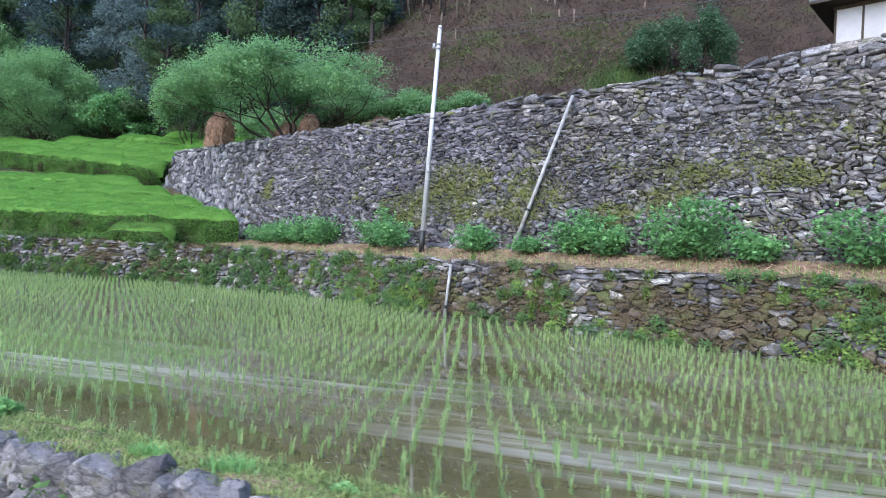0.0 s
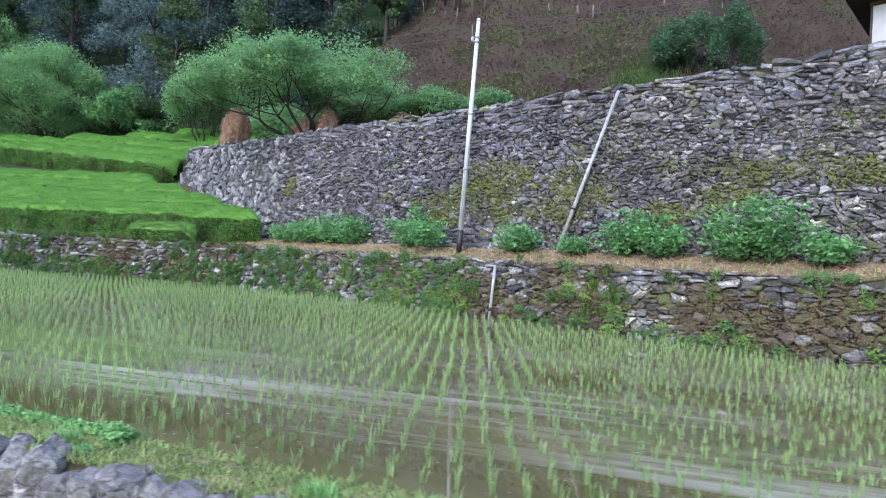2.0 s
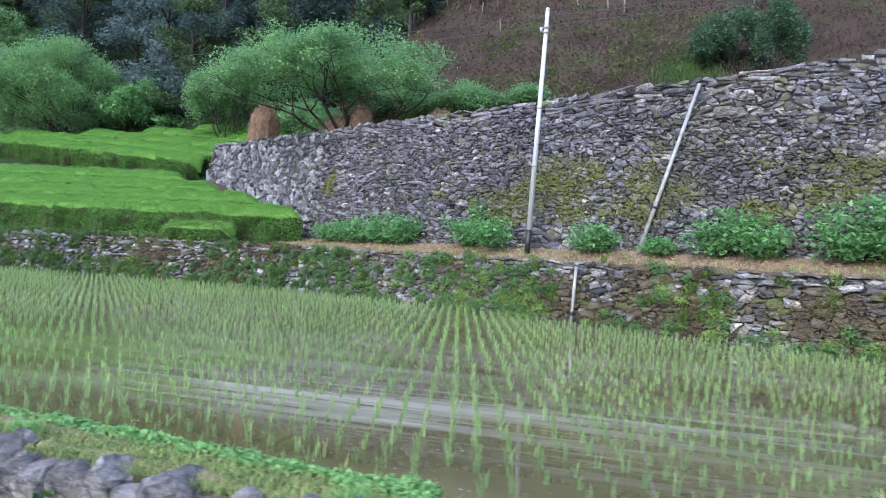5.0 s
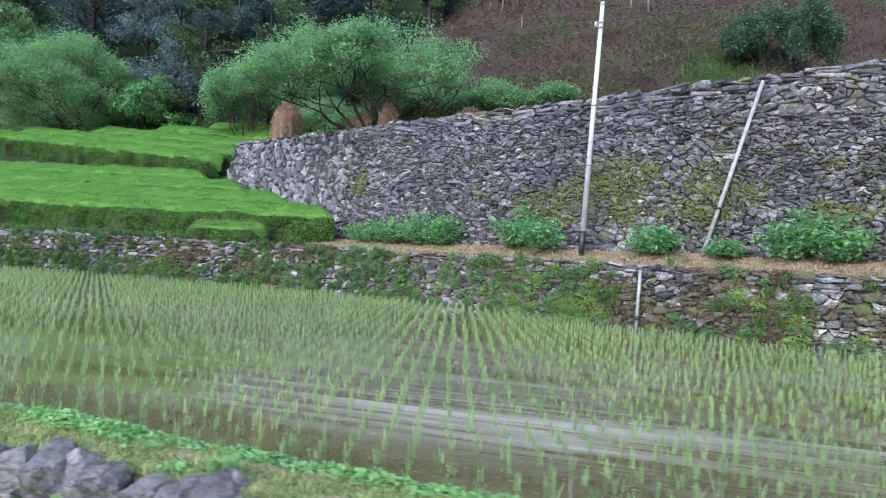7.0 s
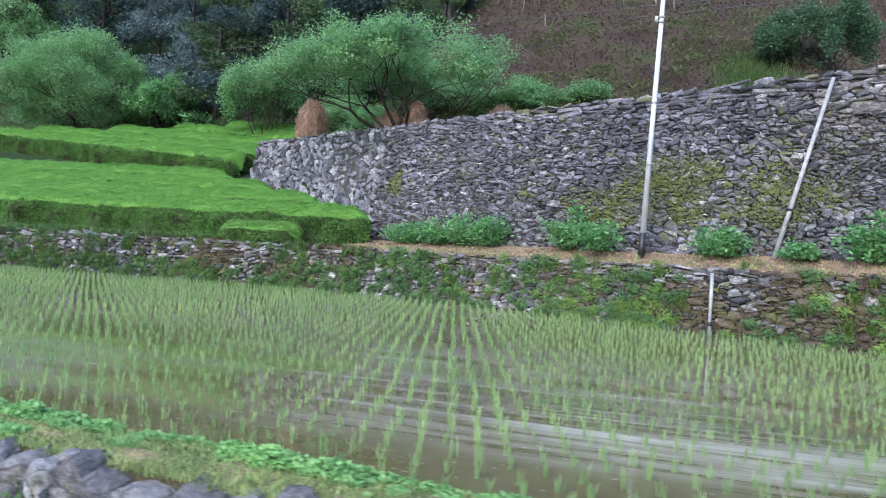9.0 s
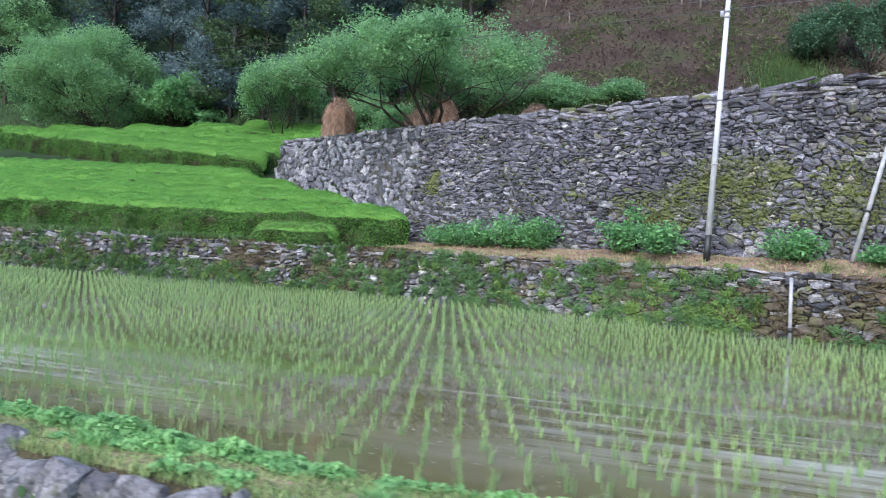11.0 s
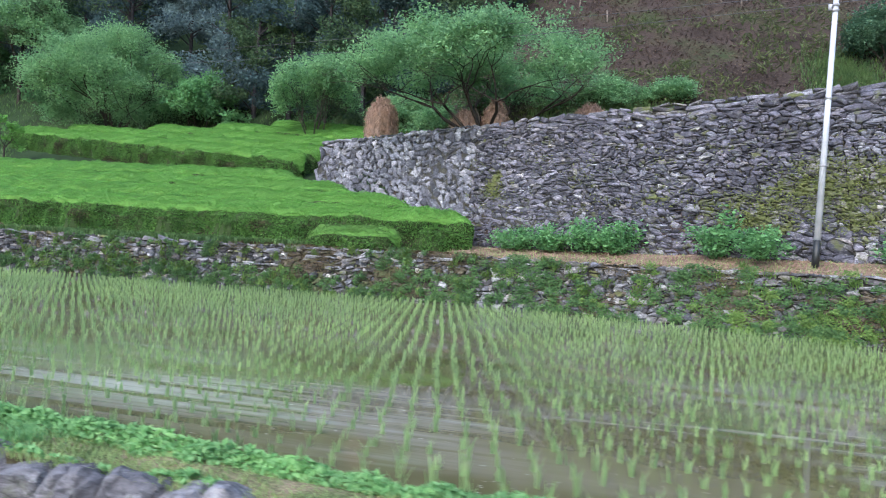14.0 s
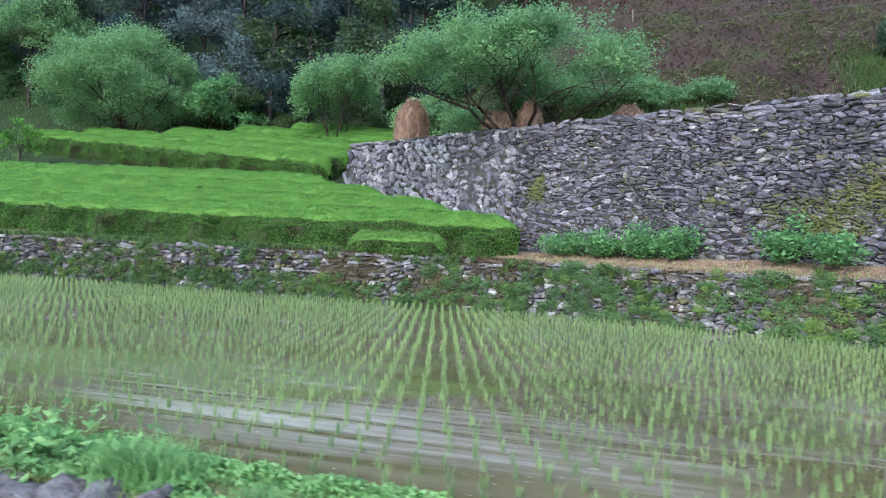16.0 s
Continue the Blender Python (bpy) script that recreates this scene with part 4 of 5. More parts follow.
def build_pole():
    base, top = np.array([-6.98, 20.9, 1.85]), np.array([-6.77, 20.96, 9.35])
    at = lambda z: tuple(base + (top - base) * (z - base[2]) / (top[2] - base[2]))
    pole = empty("utility_pole", tuple(base), "slim pale metal utility pole with a black foot sleeve", "utility pole")
    shaft = cylinder_part("shaft", at(2.45), at(9.25), 0.085, 0.062, M_POLE, pole)
    cylinder_part("foot_sleeve", at(1.7), at(2.45), 0.09, 0.09, M_BLACK, pole, "black rubber sleeve")
    cylinder_part("cap", at(9.25), at(9.36), 0.07, 0.05, M_POLE, pole)
    for z in (8.55, 8.7, 6.2, 4.4):
        cylinder_part("clamp", at(z), at(z + 0.06), 0.085, 0.085, M_STRUT, shaft)
    a = np.array(at(8.6))
    arm = cylinder_part("bracket", tuple(a), tuple(a + [-0.16, -0.05, 0.02]), 0.025, 0.025, M_STRUT, pole)
    cylinder_part("insulator", tuple(a + [-0.14, -0.05, -0.02]), tuple(a + [-0.14, -0.05, 0.14]), 0.045, 0.045, M_WHITE, arm, "white porcelain insulator")
    sb, st = np.array([-3.72, 19.78, 1.98]), np.array([-2.25, 20.92, 6.9])
    strut = empty("leaning_strut", tuple(sb), "grey metal pole leaning against the stone wall", "leaning pole")
    rod = cylinder_part("shaft", tuple(sb - [0, 0, 0.1]), tuple(st), 0.062, 0.05, M_STRUT, strut)
    k = sb + (st - sb) * 0.24
    k2 = sb + (st - sb) * 0.25
    cylinder_part("strap", tuple(k), tuple(k2), 0.085, 0.085, M_BLACK, rod)
    p = empty("pipe_post", (-5.3, 18.55, WATER), "short white plastic pipe standing against the low wall", "pipe")
    pipe = cylinder_part("pipe", (-5.36, 18.45, WATER - 0.1), (-5.32, 18.75, 1.40), 0.042, 0.042, M_STRUT, p)
    cylinder_part("collar", (-5.355, 18.49, 0.1), (-5.35, 18.51, 0.2), 0.056, 0.056, M_BLACK, pipe)


build_pole()


def cable(a, b, sag, label, r=0.011):
    pts = []
    for i in range(25):
        s = i / 24
        p = Vector(a).lerp(Vector(b), s)
        p.z -= sag * 4 * s * (1 - s)
        pts.append((tuple(p), r))
    v, f = tubes([pts], 5)
    tagged(put("overhead_cable", fast_mesh("overhead_cable", v, f, M_CABLE)), label, "cable", "overhead cables")


for dz, sag, far, near_end in ((0.0, 0.25, 18.0, 15.9), (-0.3, 0.5, 17.3, 15.7)):
    cable((-6.78, 20.95, 9.1 + dz), (-62, 52, far), sag, "thin grey overhead cable running from the pole to the forest")
    cable((-6.78, 20.95, 9.1 + dz), (12, 35, near_end), 0.05, "thin grey overhead cable running from the pole up the hill")


# ---- haystacks ----
def haystack(x, y, z, h, r, rng):
    """Sheaves of straw stood in two tiers round a core, with a tied tuft on top."""
    stack = empty("haystack", (x, y, z), "tall stack of dry pinkish straw sheaves on the terrace", "haystack", "haystacks on the terrace")
    rings = [(0.0, 0.96), (0.2, 1.0), (0.46, 0.93), (0.5, 0.99), (0.72, 0.86), (0.84, 0.6), (0.9, 0.36)]

    def surface(name, rings, m, k0, k1, folds):
        V, F = [], []
        for k, q in rings:
            for i in range(m):
                a = 2 * math.pi * i / m
                b = 1 + 0.10 * math.cos(folds * a + (0 if k < 0.48 else 0.6)) + 0.12 * noise.noise(Vector((math.cos(a) * 2, math.sin(a) * 2, k * 3 + x)))
                V.append((x + math.cos(a) * r * q * b, y + math.sin(a) * r * q * b, z - 0.1 + h * k))
        for j in range(len(rings) - 1):
            for i in range(m):
                F.append((j * m + i, j * m + (i + 1) % m, (j + 1) * m + (i + 1) % m, (j + 1) * m + i))
        return put(name, fast_mesh(name, V, [np.array(F), np.array([list(range((len(rings) - 1) * m, len(rings) * m))])], M_STRAW, smooth=True), stack)

    surface("sheaf_body", rings, 36, 0, 1, 9)
    surface("tied_tuft", [(0.86, 0.34), (0.91, 0.26), (0.93, 0.2), (0.97, 0.34), (1.02, 0.1)], 14, 0, 1, 5)
    n = 3200
    k = rng.random(n) ** 0.8 * 0.98
    q = np.interp(k, [a for a, b in rings], [b for a, b in rings])
    a = rng.uniform(0, 2 * math.pi, n)
    rr = r * q * (1 + 0.10 * np.cos(9 * a + np.where(k < 0.48, 0, 0.6))) * rng.uniform(0.97, 1.1, n)
    pts = np.stack([x + np.cos(a) * rr, y + np.sin(a) * rr, z + h * k], 1)
    v, f = leaf_cards(pts, 0.36, 0.022, rng, 0.0, 1.6)
    put("loose_straw", fast_mesh("loose_straw", v, f, M_STRAW), stack)


_r = np.random.default_rng(5)
for hx, hy, hz, hh, hr in ((-23.7, 32.9, 7.05, 2.25, 0.75), (-19.35, 33.2, 7.05, 1.7, 0.8), (-17.9, 32.9, 7.05, 2.15, 0.55), (-13.4, 32.4, 7.1, 1.75, 0.8)):
    haystack(hx, hy, hz, hh, hr, _r)


# ---- house ----
def box_part(name, lo, hi, material, parent, label="", bevel=0.01):
    bm = bmesh.new()
    bmesh.ops.create_cube(bm, size=1.0)
    lo, hi = Vector(lo), Vector(hi)
    for v in bm.verts:
        v.co = Vector((lo[i] + (v.co[i] + 0.5) * (hi[i] - lo[i]) for i in range(3)))
    bmesh.ops.bevel(bm, geom=list(bm.edges), offset=bevel, segments=1, affect="EDGES")
    return put(name, bm_mesh(name, bm, material), parent, label)


def build_house():
    """Built along its own axes, then turned to stand along the terrace wall."""
    h = empty("house", (0, 0, 0), "white plastered farmhouse with dark posts and low eaves", "house")
    wall = box_part("wall", (0.0, 0.05, 0.0), (9.0, 6.0, 6.67), M_WHITE, h, "white plaster wall")
    for i in range(9):
        box_part("post", (i * 1.08 - 0.045, 0.0, 0.0), (i * 1.08 + 0.045, 0.1, 6.67), M_DARKWOOD, wall)
    box_part("beam", (-0.1, -0.02, 6.5), (9.0, 0.12, 6.67), M_DARKWOOD, h)
    box_part("soffit", (-0.9, -0.8, 6.68), (10.0, 6.8, 6.745), M_DARKWOOD, h)
    V = [(-0.9, -0.8, 6.75), (10, -0.8, 6.75), (10, 6.8, 6.75), (-0.9, 6.8, 6.75), (2.2, 3.0, 8.4), (8, 3.0, 8.4)]
    V += [(a, b, c + 0.15) for a, b, c in V]
    F3 = np.array([(0, 3, 4), (1, 5, 2), (6, 10, 9), (7, 8, 11)])
    F4 = np.array([(0, 4, 5, 1), (3, 2, 5, 4), (6, 7, 11, 10), (9, 10, 11, 8), (0, 1, 7, 6), (1, 2, 8, 7), (2, 3, 9, 8), (3, 0, 6, 9)])
    put("roof", fast_mesh("roof", V, [F3, F4], M_ROOF), h, "grey tiled roof")
    h.matrix_basis = pose(8.0, 33.2, 7.25, 0, 0, -26)


build_house()


# ---- plants by the path and walls ----
def bush(x, y, z, w, h, n, rng, leaf, label, name="bush", size=0.13, category="bush", group=""):
    thing = empty(name, (x, y, z), label, category, group)
    lines, tips = [], []
    for i in range(18):
        a = rng.uniform(0, 2 * math.pi)
        s = rng.uniform(0.2, 1.0) ** 0.6
        tip = np.array([x + math.cos(a) * w * 0.5 * s, y + math.sin(a) * w * 0.35 * s, z + h * (1.0 - 0.55 * s * s) * rng.uniform(0.6, 1.15)])
        b = np.array([x + math.cos(a) * 0.1, y + math.sin(a) * 0.1, z - 0.05])
        lines.append([(b, 0.009), ((b + tip) / 2 + [0, 0, 0.06], 0.007), (tip, 0.004)])
        tips += [tip, tip, b * 0.35 + tip * 0.65, b * 0.65 + tip * 0.35]
    v, f = tubes(lines, 5)
    put("stem", fast_mesh("stem", v, f, M_WALL_WEED, smooth=True), thing)
    tips = np.array(tips)
    pick = rng.integers(0, len(tips), n)
    off = rng.normal(size=(n, 3)) * np.array([0.17, 0.15, 0.09]) * (w / 1.4) ** 0.5
    pts = tips[pick] + off
    pts[:, 2] = np.maximum(pts[:, 2], z + 0.03)
    v, f = leaf_cards(pts, size, size * 0.5, rng, 0.7)
    put("leaves", fast_mesh("leaves", v, f, leaf), thing)


def build_bushes():
    rng = np.random.default_rng(41)
    for x, w, h, off in ((-15.6, 1.5, 0.8, -0.5), (-14.2, 1.3, 0.8, -0.5), (-13.0, 1.5, 1.05, -0.45), (-11.9, 1.3, 1.0, -0.4), (-9.3, 1.4, 1.3, -0.4), (-8.2, 1.3, 0.9, -0.8), (-5.0, 1.4, 0.75, -0.5), (-1.8, 1.3, 1.15, -0.45), (-0.9, 1.3, 1.05, -0.5), (0.7, 1.5, 1.35, -0.5), (1.45, 1.5, 1.6, -0.6), (2.5, 1.1, 0.6, -0.7), (4.6, 2.0, 1.5, -0.4), (5.4, 1.5, 0.9, -0.6), (-3.2, 0.7, 0.35, -0.4)):
        y = y_high(x, 2.0) + off
        bush(x, y, 1.9, w, h, 1150, rng, M_BUSH, "leafy soft green bush at the foot of the stone wall", size=0.145, group="bushes along the wall")


build_bushes()


def build_weeds():
    rng = np.random.default_rng(51)
    # growth on the face of the low wall: leafy clumps that bulge, a thin carpet of withered stuff between them
    dark, light, red = [], [], []
    for i in range(1500):
        u, v = rng.uniform(-14, 46), WATER + 1.72 * rng.random() ** 1.25
        d = noise.noise(Vector((u * 0.45, v * 0.9, 1.5))) + 0.5 * noise.noise(Vector((u * 2.2, v * 2.2, 4))) + max(0.0, 0.5 - v) * 0.8
        d += (0.3 if 13 < u < 20 else 0) - (0.3 if u > 20 and v > 0.75 else 0) + (0.55 if u > 20 and v < 0.75 else 0) - (0.15 if u < 4 else 0)
        if d < rng.uniform(-0.3, 0.5):
            continue
        r = rng.uniform(0.1, 0.34)
        n = int(520 * r)
        p = rng.normal(size=(n, 2)) * r * 0.5
        bulge = rng.uniform(0.06, 0.2)
        fresh = rng.random() < (0.4 if u < 9 else 0.16)
        for a, b in p:
            w = v + b * 0.8
            if WATER - 0.02 < w < 1.68:
                (light if fresh else dark).append(low_place(u + a, w, 0.03 + bulge * math.exp(-(a * a + b * b) / (r * r) * 1.6) * rng.uniform(0.5, 1.1)))
    for i in range(90000):
        u, v = rng.uniform(-14, 46), rng.uniform(WATER, 1.6)
        q = noise.noise(Vector((u * 0.5, v * 0.9, 12))) + 0.6 * noise.noise(Vector((u * 2.5, v * 2.5, 3))) + (0.45 if 17 < u < 24 and v > 0.6 else 0) + (0.42 if u < 6 and v < 1.2 else 0.12 if u < 13 else 0)
        if q > 0.12 + rng.random() * 0.25:
            red.append(low_place(u, v, rng.uniform(0.02, 0.085)))
    for p, m, nm, lb, size in ((dark, M_WALL_WEED, "wall_weeds", "dark green weeds and ferns hanging over the low wall", 0.075), (light, M_WALL_GRASS, "wall_herbs", "yellowish green herbs sprouting from the low wall", 0.075), (red, M_RED_WEED, "withered_weeds", "withered reddish brown weeds on the low wall", 0.05)):
        v, f = leaf_cards(np.array(p), size, size * 0.5, rng, 0.5, 0.0, np.array([[-0.42, -0.85, 0.3]]))
        tagged(put(nm, fast_mesh(nm, v, f, m)), lb, "weeds", kind="stuff")
    tuft = []
    for i in range(260):
        u, v = rng.uniform(-9, 44), rng.uniform(0.15, 1.6)
        if noise.noise(Vector((u * 0.5, v, 15))) > -0.05:
            tuft += [low_place(u + rng.normal() * 0.07, v + rng.normal() * 0.05, rng.uniform(0.03, 0.12)) for k in range(34)]
    v, f = blades(np.array(tuft), 0.2, 0.022, rng, 1.3)
    tagged(put("wall_grass", fast_mesh("wall_grass", v, f, M_WALL_GRASS)), "light green grass tufts growing out of the low wall", "grass", kind="stuff")
    # moss cushions and small ferns on the high wall
    pts = []
    for i in range(60000):
        u, v = rng.uniform(-8, 18), rng.uniform(2.0, 5.6)
        if moss_at(u, v) > 0.75 + rng.normal() * 0.42:
            pts.append(high_place(u, v, rng.uniform(0.03, 0.10)))
    v, f = leaf_cards(np.array(pts), 0.06, 0.042, rng, 0.4, 0.0, np.array([[-0.41, -0.85, 0.34]]))
    tagged(put("wall_moss", fast_mesh("wall_moss", v, f, M_MOSS)), "olive green moss cushions on the high stone wall", "moss", kind="stuff")
    # grass and straw on the path
    n = 9000
    x = rng.uniform(-18, 9, n)
    t = rng.random(n) ** 2
    t = np.where(rng.random(n) < 0.5, t, 1 - t)
    root = np.array([(a, y_low(a) + 0.4 + (y_high(a, 2.0) - y_low(a) - 0.4) * b, z_low(a) - 0.08 + (1.93 - z_low(a)) * b) for a, b in zip(x, t)])
    v, f = blades(root[: n // 2], 0.16, 0.014, rng, 0.9)
    tagged(put("path_grass", fast_mesh("path_grass", v, f, M_TURF)), "thin grass along the edges of the sandy path", "grass", kind="stuff")
    v, f = leaf_cards(root[n // 2:] + [0, 0, 0.06], 0.26, 0.016, rng, 0.2)
    tagged(put("path_straw", fast_mesh("path_straw", v, f, M_STRAW)), "loose straw lying on the sandy path", "straw", kind="stuff")
    # turf on the bank
    n = 40000
    x = rng.uniform(-24, 4, n)
    t = rng.random(n)
    y = np.array([y_stone(a) + 0.06 + (y_edge(a) - y_stone(a) - 0.02) * b for a, b in zip(x, t)])
    root = np.stack([x, y, np.full(n, 0.0)], 1)
    v, f = blades(root, 0.07, 0.008, rng, 0.9)
    tagged(put("bank_grass", fast_mesh("bank_grass", v, f, M_TURF)), "short grass on the paddy bank", "grass", kind="stuff")
    pts = []
    while len(pts) < 40000:
        a = rng.uniform(-24, 4)
        b = rng.random()
        q = noise.noise(Vector((a * 0.9, b * 1.2, 7))) + 0.5 * noise.noise(Vector((a * 4, b * 3, 2))) + (0.55 * soft(0.45, 0.75, np.array(b)).item() if a < -5.0 else 0) + (-0.05 if a < -8 else -0.12 if a < -5.3 else -0.3) + (0.4 if a < -14.5 else 0)
        if q > 0.28:
            swell = min(1.0, (q - 0.28) * 1.6) * min(1.0, 5 * (1.08 - b))
            pts.append((a, y_stone(a) + 0.12 + (y_edge(a) - y_stone(a) - 0.06) * b, 0.02 + rng.random() ** 0.6 * (0.03 + 0.11 * swell)))
    v, f = leaf_cards(np.array(pts), 0.042, 0.03, rng, 0.9)
    tagged(put("bank_weeds", fast_mesh("bank_weeds", v, f, M_WEED)), "bright green broad-leaved weeds along the water", "weeds", kind="stuff")


build_weeds()


def grass_clump(x, y, z, h, w, n, rng):
    root = np.array([x, y, z]) + rng.normal(size=(n, 3)) * np.array([w, w * 0.6, 0])
    v, f = blades(root, h, 0.0065, rng, 0.9)
    tagged(put("grass_clump", fast_mesh("grass_clump", v, f, M_WEED)), "soft bright green clump of grass on the bank", "grass", "grass clumps on the bank")


_g = np.random.default_rng(81)
for bx, by, bw, bh, bn in ((-18.5, 0.3, 1.0, 0.26, 700), (-17.8, 0.28, 1.0, 0.24, 700), (-17.2, 0.42, 0.8, 0.2, 500), (-19.4, 0.35, 1.1, 0.24, 600)):
    bush(bx, y_stone(bx) + by, 0.0, bw, bh, bn, _g, M_WEED, "leafy green weed mound on the paddy bank", "leafy_weed", 0.075, "weed", "leafy weeds on the bank")
for gx, gh, gw, gn in ((-16.75, 0.25, 0.15, 800), (-15.9, 0.12, 0.1, 250), (-1.05, 0.1, 0.07, 160), (-0.3, 0.08, 0.08, 140), (-2.6, 0.12, 0.09, 200), (-3.3, 0.1, 0.08, 160), (-8.05, 0.12, 0.06, 160), (-12.6, 0.1, 0.07, 140), (-5.4, 0.1, 0.07, 140), (-10.6, 0.1, 0.07, 140)):
    grass_clump(gx, y_stone(gx) + 0.3, 0.02, gh, gw, gn, _g)


# ---- growth on the hillside ----
def build_hillside():
    rng = np.random.default_rng(71)
    dry, green = [], []
    for i in range(46000):
        x, y = rng.uniform(-26, 24), 30.5 + 34 * rng.random() ** 1.25
        g = noise.noise(Vector((x * 0.16, y * 0.22, 2))) + 0.5 * noise.noise(Vector((x * 0.7, y * 0.7, 6))) - 0.07 * (y - 41) + (0.6 if y < 35 else 0)
        patch = 1.2 - ((x + 1.8) / 2.2) ** 2 - ((y - 38.5) / 3.0) ** 2
        (green if g > 0.02 or patch > rng.random() * 1.6 else dry).append((x, y, max(hill_z(x, y), Z_TOP - 0.15) - 0.03))
    for pts, h, m, nm, lb in ((dry, 0.26, M_DRY, "dry_grass", "dry brown grass and cut stalks on the hillside"), (green, 0.5, M_HILL_GRASS, "hill_grass", "green grass growing among dry stalks on the hillside")):
        p = np.repeat(np.array(pts), 2, 0) + rng.normal(size=(len(pts) * 2, 3)) * np.array([0.25, 0.25, 0.06])
        p = p[p[:, 1] > y_high(0, Z_TOP) - 0.484 * p[:, 0] + 0.3]
        v, f = leaf_cards(p + np.array([0, 0, h * 0.3]), h * 0.8, 0.085, rng, 0.9, -0.3)
        tagged(put(nm, fast_mesh(nm, v, f, m)), lb, "grass", kind="stuff")
    pts = [(x, y, hill_z(x, y) - 0.03) for x, y in zip(rng.uniform(-92, -22, 36000), rng.uniform(34, 57, 36000)) if y < 49 and (y > 40.5 and (x < -27.5 or y > 42.5) or x < -50)]
    pts += [(x, y_low(x) + rng.uniform(0.45, 1.7), 1.50) for x in rng.uniform(-42, -23.5, 7000)]
    v, f = blades(np.array(pts), 0.3, 0.04, rng, 0.9)
    tagged(put("field_grass", fast_mesh("field_grass", v, f, M_FIELD)), "dark green grass round the tea field and under the trees", "grass", kind="stuff")
    pts = [(x, y_low(x) + rng.uniform(0.45, 1.5), 1.50) for x in rng.uniform(-26, -16.5, 5000)]
    v, f = blades(np.array(pts), 0.16, 0.035, rng, 1.2)
    tagged(put("withered_grass", fast_mesh("withered_grass", v, f, M_RED_WEED)), "withered brown grass at the foot of the tea hedge", "grass", kind="stuff")
    pts = []
    for cx, cy, rx, ry, n in ((-1.4, 37.6, 1.7, 2.2, 2600), (-12.6, 34.3, 3.6, 1.6, 3200), (-6.5, 33.6, 3.0, 0.9, 900)):
        for a, b in zip(rng.normal(size=n) * 0.5, rng.normal(size=n) * 0.5):
            x, y = cx + a * rx, cy + b * ry
            if y > y_high(x, Z_TOP) + 0.5:
                pts.append((x, y, max(hill_z(x, y), Z_TOP - 0.12) - 0.05))
    v, f = blades(np.array(pts), 0.6, 0.035, rng, 0.6)
    tagged(put("tall_grass", fast_mesh("tall_grass", v, f, M_FRESH)), "tall fresh green grass in patches on the hillside", "grass", kind="stuff")
    # cut stumps and pale stakes high on the slope
    for i in range(34):
        x, y = rng.uniform(-18, 12), rng.uniform(44.0, 51)
        z = hill_z(x, y)
        h = rng.uniform(0.3, 1.0)
        r = rng.uniform(0.02, 0.06)
        st = put("stump", None)
        st.matrix_basis = Matrix.Translation((x, y, z))
        tagged(st, "pale cut stump on the brown hillside", "stump", "stumps on the hillside")
        cylinder_part("trunk", (x, y, z - 0.3), (x + rng.normal() * 0.1, y, z + h), r * 1.2, r, M_PALE, st, sides=8)
    for i in range(26):
        x, y = -20 + i * 0.28 + rng.normal() * 0.2, 47.5 + rng.uniform(0, 5)
        z = hill_z(x, y)
        st = put("bare_trunk", None)
        st.matrix_basis = Matrix.Translation((x, y, z))
        tagged(st, "thin bare tree trunk at the forest edge", "tree trunk", "bare trunks at the forest edge")
        cylinder_part("stem", (x, y, z - 0.3), (x + rng.normal() * 0.3, y, z + rng.uniform(5, 9)), 0.09, 0.05, M_TRUNK if i % 3 else M_PALE, st, sides=7)


build_hillside()


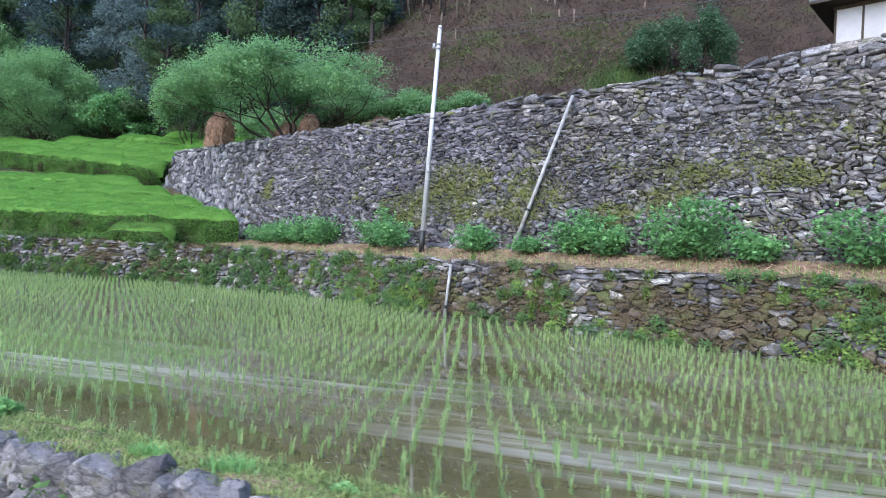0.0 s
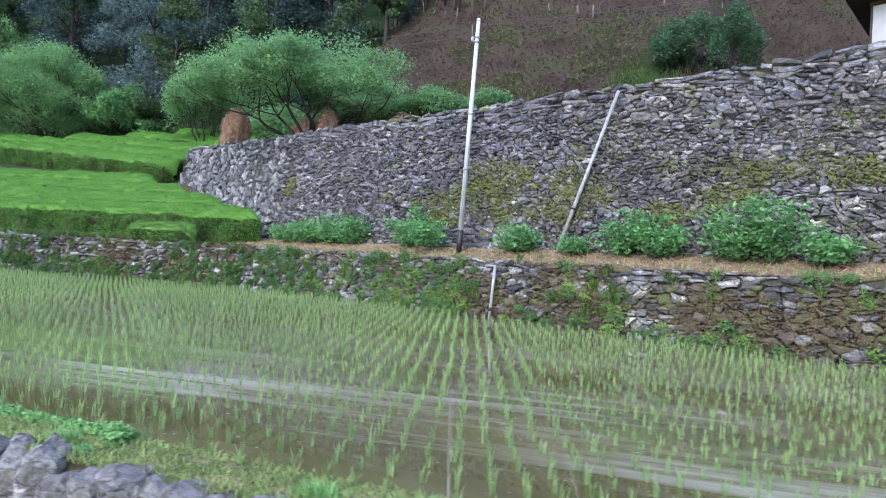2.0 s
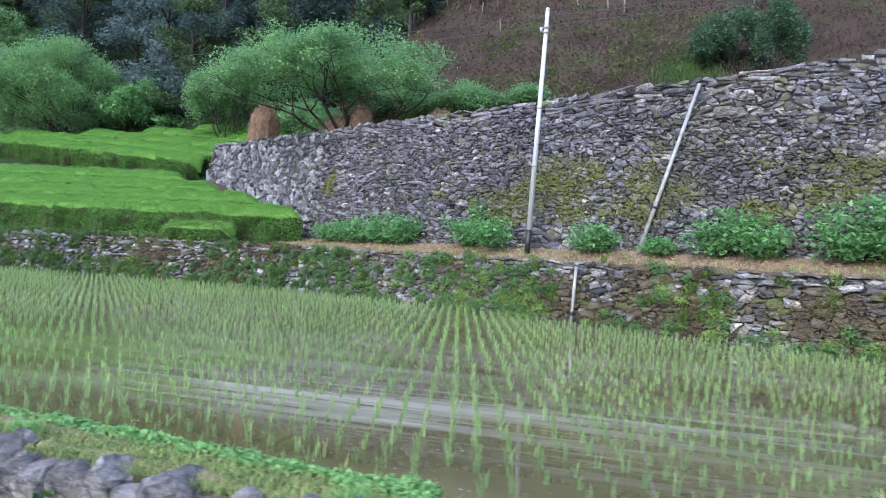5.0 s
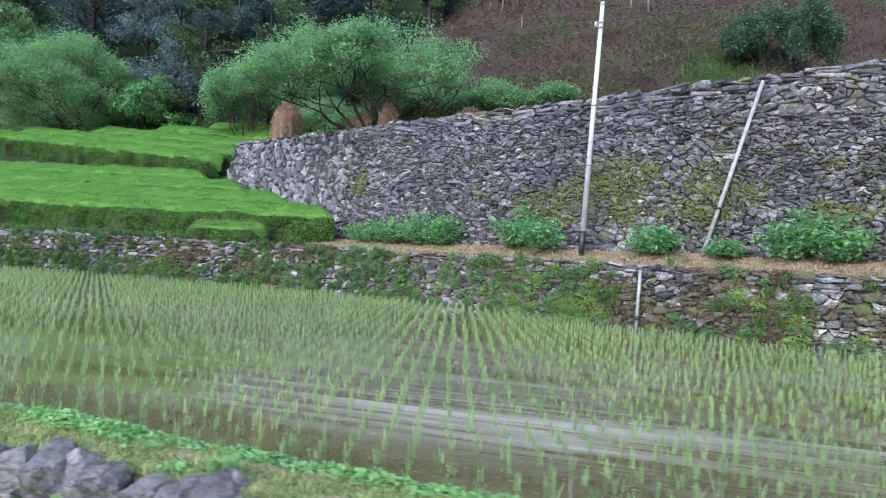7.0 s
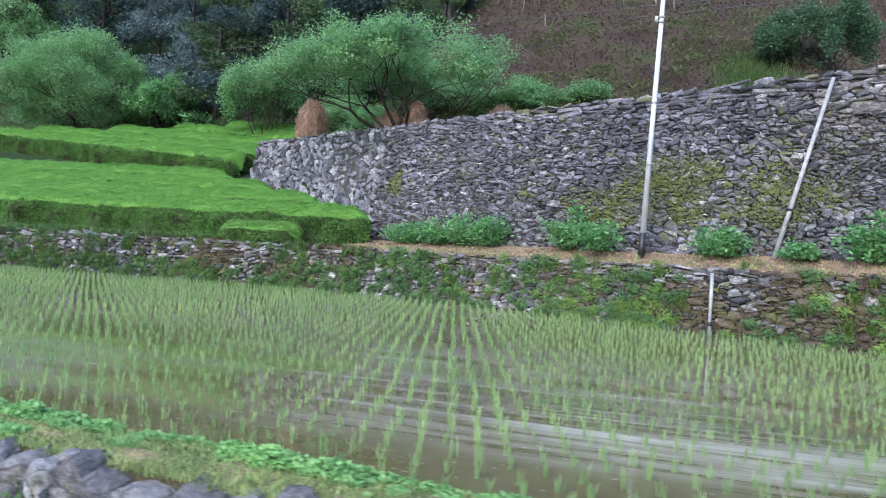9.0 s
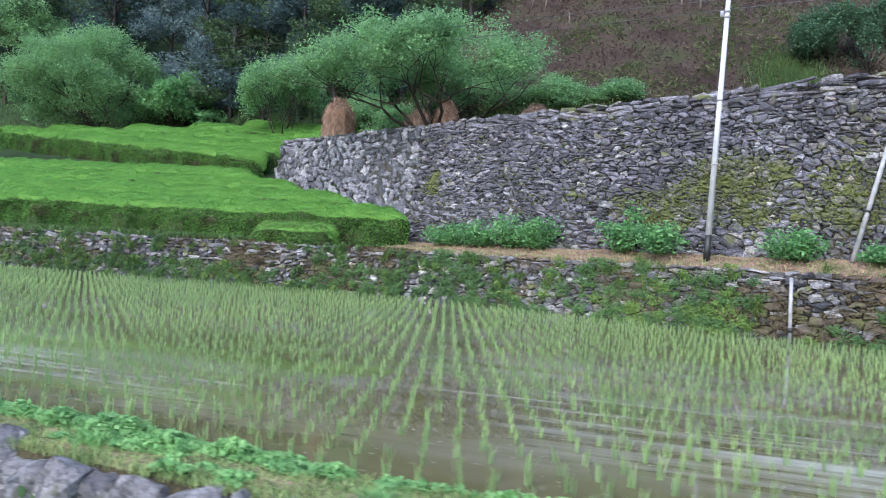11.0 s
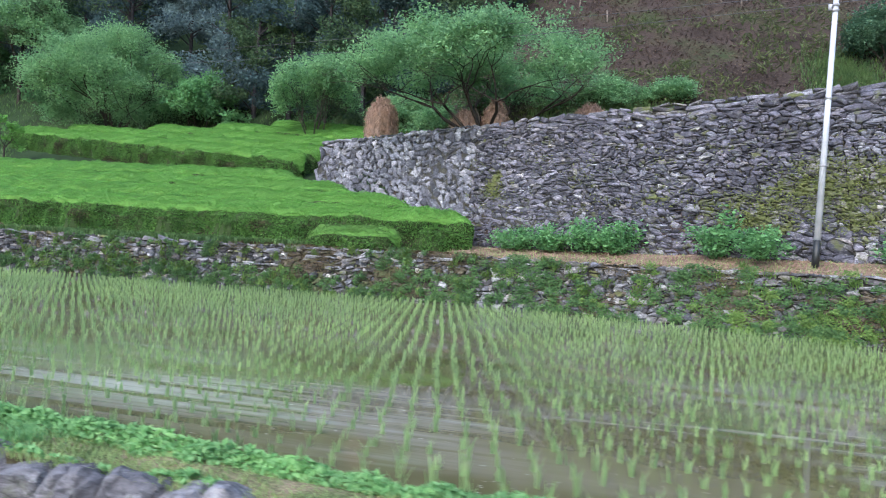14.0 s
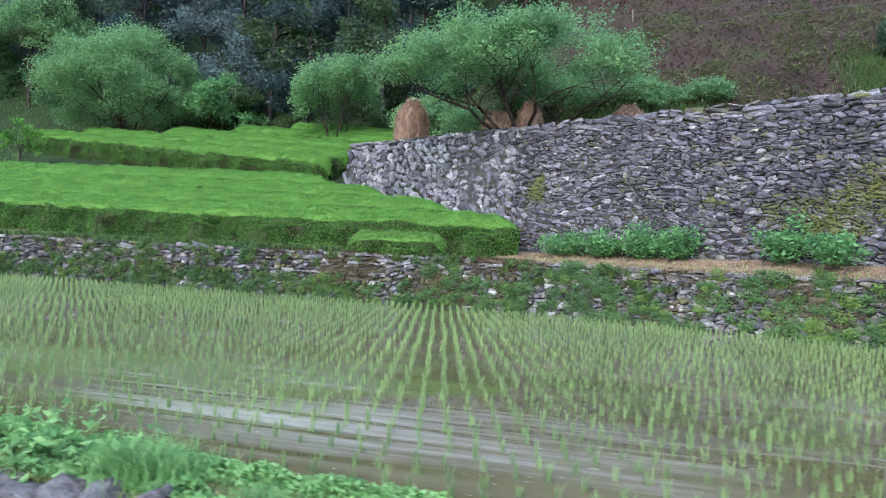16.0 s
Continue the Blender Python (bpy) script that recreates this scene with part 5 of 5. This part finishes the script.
# ---- near bank stones ----
def boulder(x, y, z, sx, sy, sz, rng, turn, fine=3):
    """A blocky, chipped field stone: a cube cut by random planes, then roughened."""
    bm = bmesh.new()
    bmesh.ops.create_icosphere(bm, subdivisions=fine, radius=1.0)
    o = Vector(rng.uniform(-50, 50, 3))
    planes = [((Vector(a) + Vector(rng.normal(size=3)) * 0.16).normalized(), rng.uniform(0.66, 0.8)) for a in ((1, 0, 0), (-1, 0, 0), (0, 1, 0), (0, -1, 0), (0, 0, 1), (0, 0, -1))]
    planes += [(Vector(rng.normal(size=3)).normalized(), rng.uniform(0.7, 0.9)) for k in range(5)]
    for v in bm.verts:
        d = v.co.normalized()
        r = min([1.06] + [h / max(1e-3, d.dot(p)) for p, h in planes if d.dot(p) > 0.05])
        r *= 1 + 0.07 * noise.noise(d * 2.2 + o) + 0.10 * noise.noise(d * 4 + o) + 0.06 * noise.noise(d * 10 + o)
        v.co = Vector((d.x * r * sx, d.y * r * sy, d.z * r * sz)) * 0.72
    bmesh.ops.rotate(bm, cent=(0, 0, 0), matrix=Euler(turn).to_matrix(), verts=bm.verts)
    me = bm_mesh("bank_stone", bm, M_NEAR_STONE)
    ob = new("bank_stone", me)
    ob.matrix_basis = Matrix.Translation((x, y, z))
    return tagged(ob, "grey lichen-spotted stone set along the paddy bank", "stone", "stones edging the bank")


def build_bank_stones():
    rng = np.random.default_rng(61)
    x = -24.0
    while x < 3.0:
        w = rng.uniform(0.17, 0.4)
        boulder(x + w / 2, y_stone(x) + 0.06 + rng.uniform(-0.03, 0.05), -0.15 + rng.uniform(-0.05, 0.04), w * 0.98, 0.32, rng.uniform(0.26, 0.4), rng, rng.normal(size=3) * np.array([0.2, 0.35, 0.3]))
        if rng.random() < 0.8:
            boulder(x + w / 2 + rng.uniform(-0.1, 0.1), y_stone(x) - 0.08, -0.42 + rng.uniform(-0.04, 0.06), w * 1.05, 0.3, 0.28, rng, rng.normal(size=3) * 0.35, 3)
        x += w * 0.92
    # leaves between and below the stones
    pts = []
    for i in range(5200):
        a, z = rng.uniform(-24, 3), rng.uniform(-0.5, -0.12)
        if noise.noise(Vector((a * 1.4, z * 2, 3))) > 0.05:
            pts.append((a, y_stone(a) - 0.2 + rng.uniform(-0.05, 0.1) + 0.25 * (z + 0.5), z))
    v, f = leaf_cards(np.array(pts), 0.07, 0.04, rng, 0.5)
    tagged(put("stone_weeds", fast_mesh("stone_weeds", v, f, M_WALL_WEED)), "small weeds growing between the bank stones", "weeds", kind="stuff")


build_bank_stones()
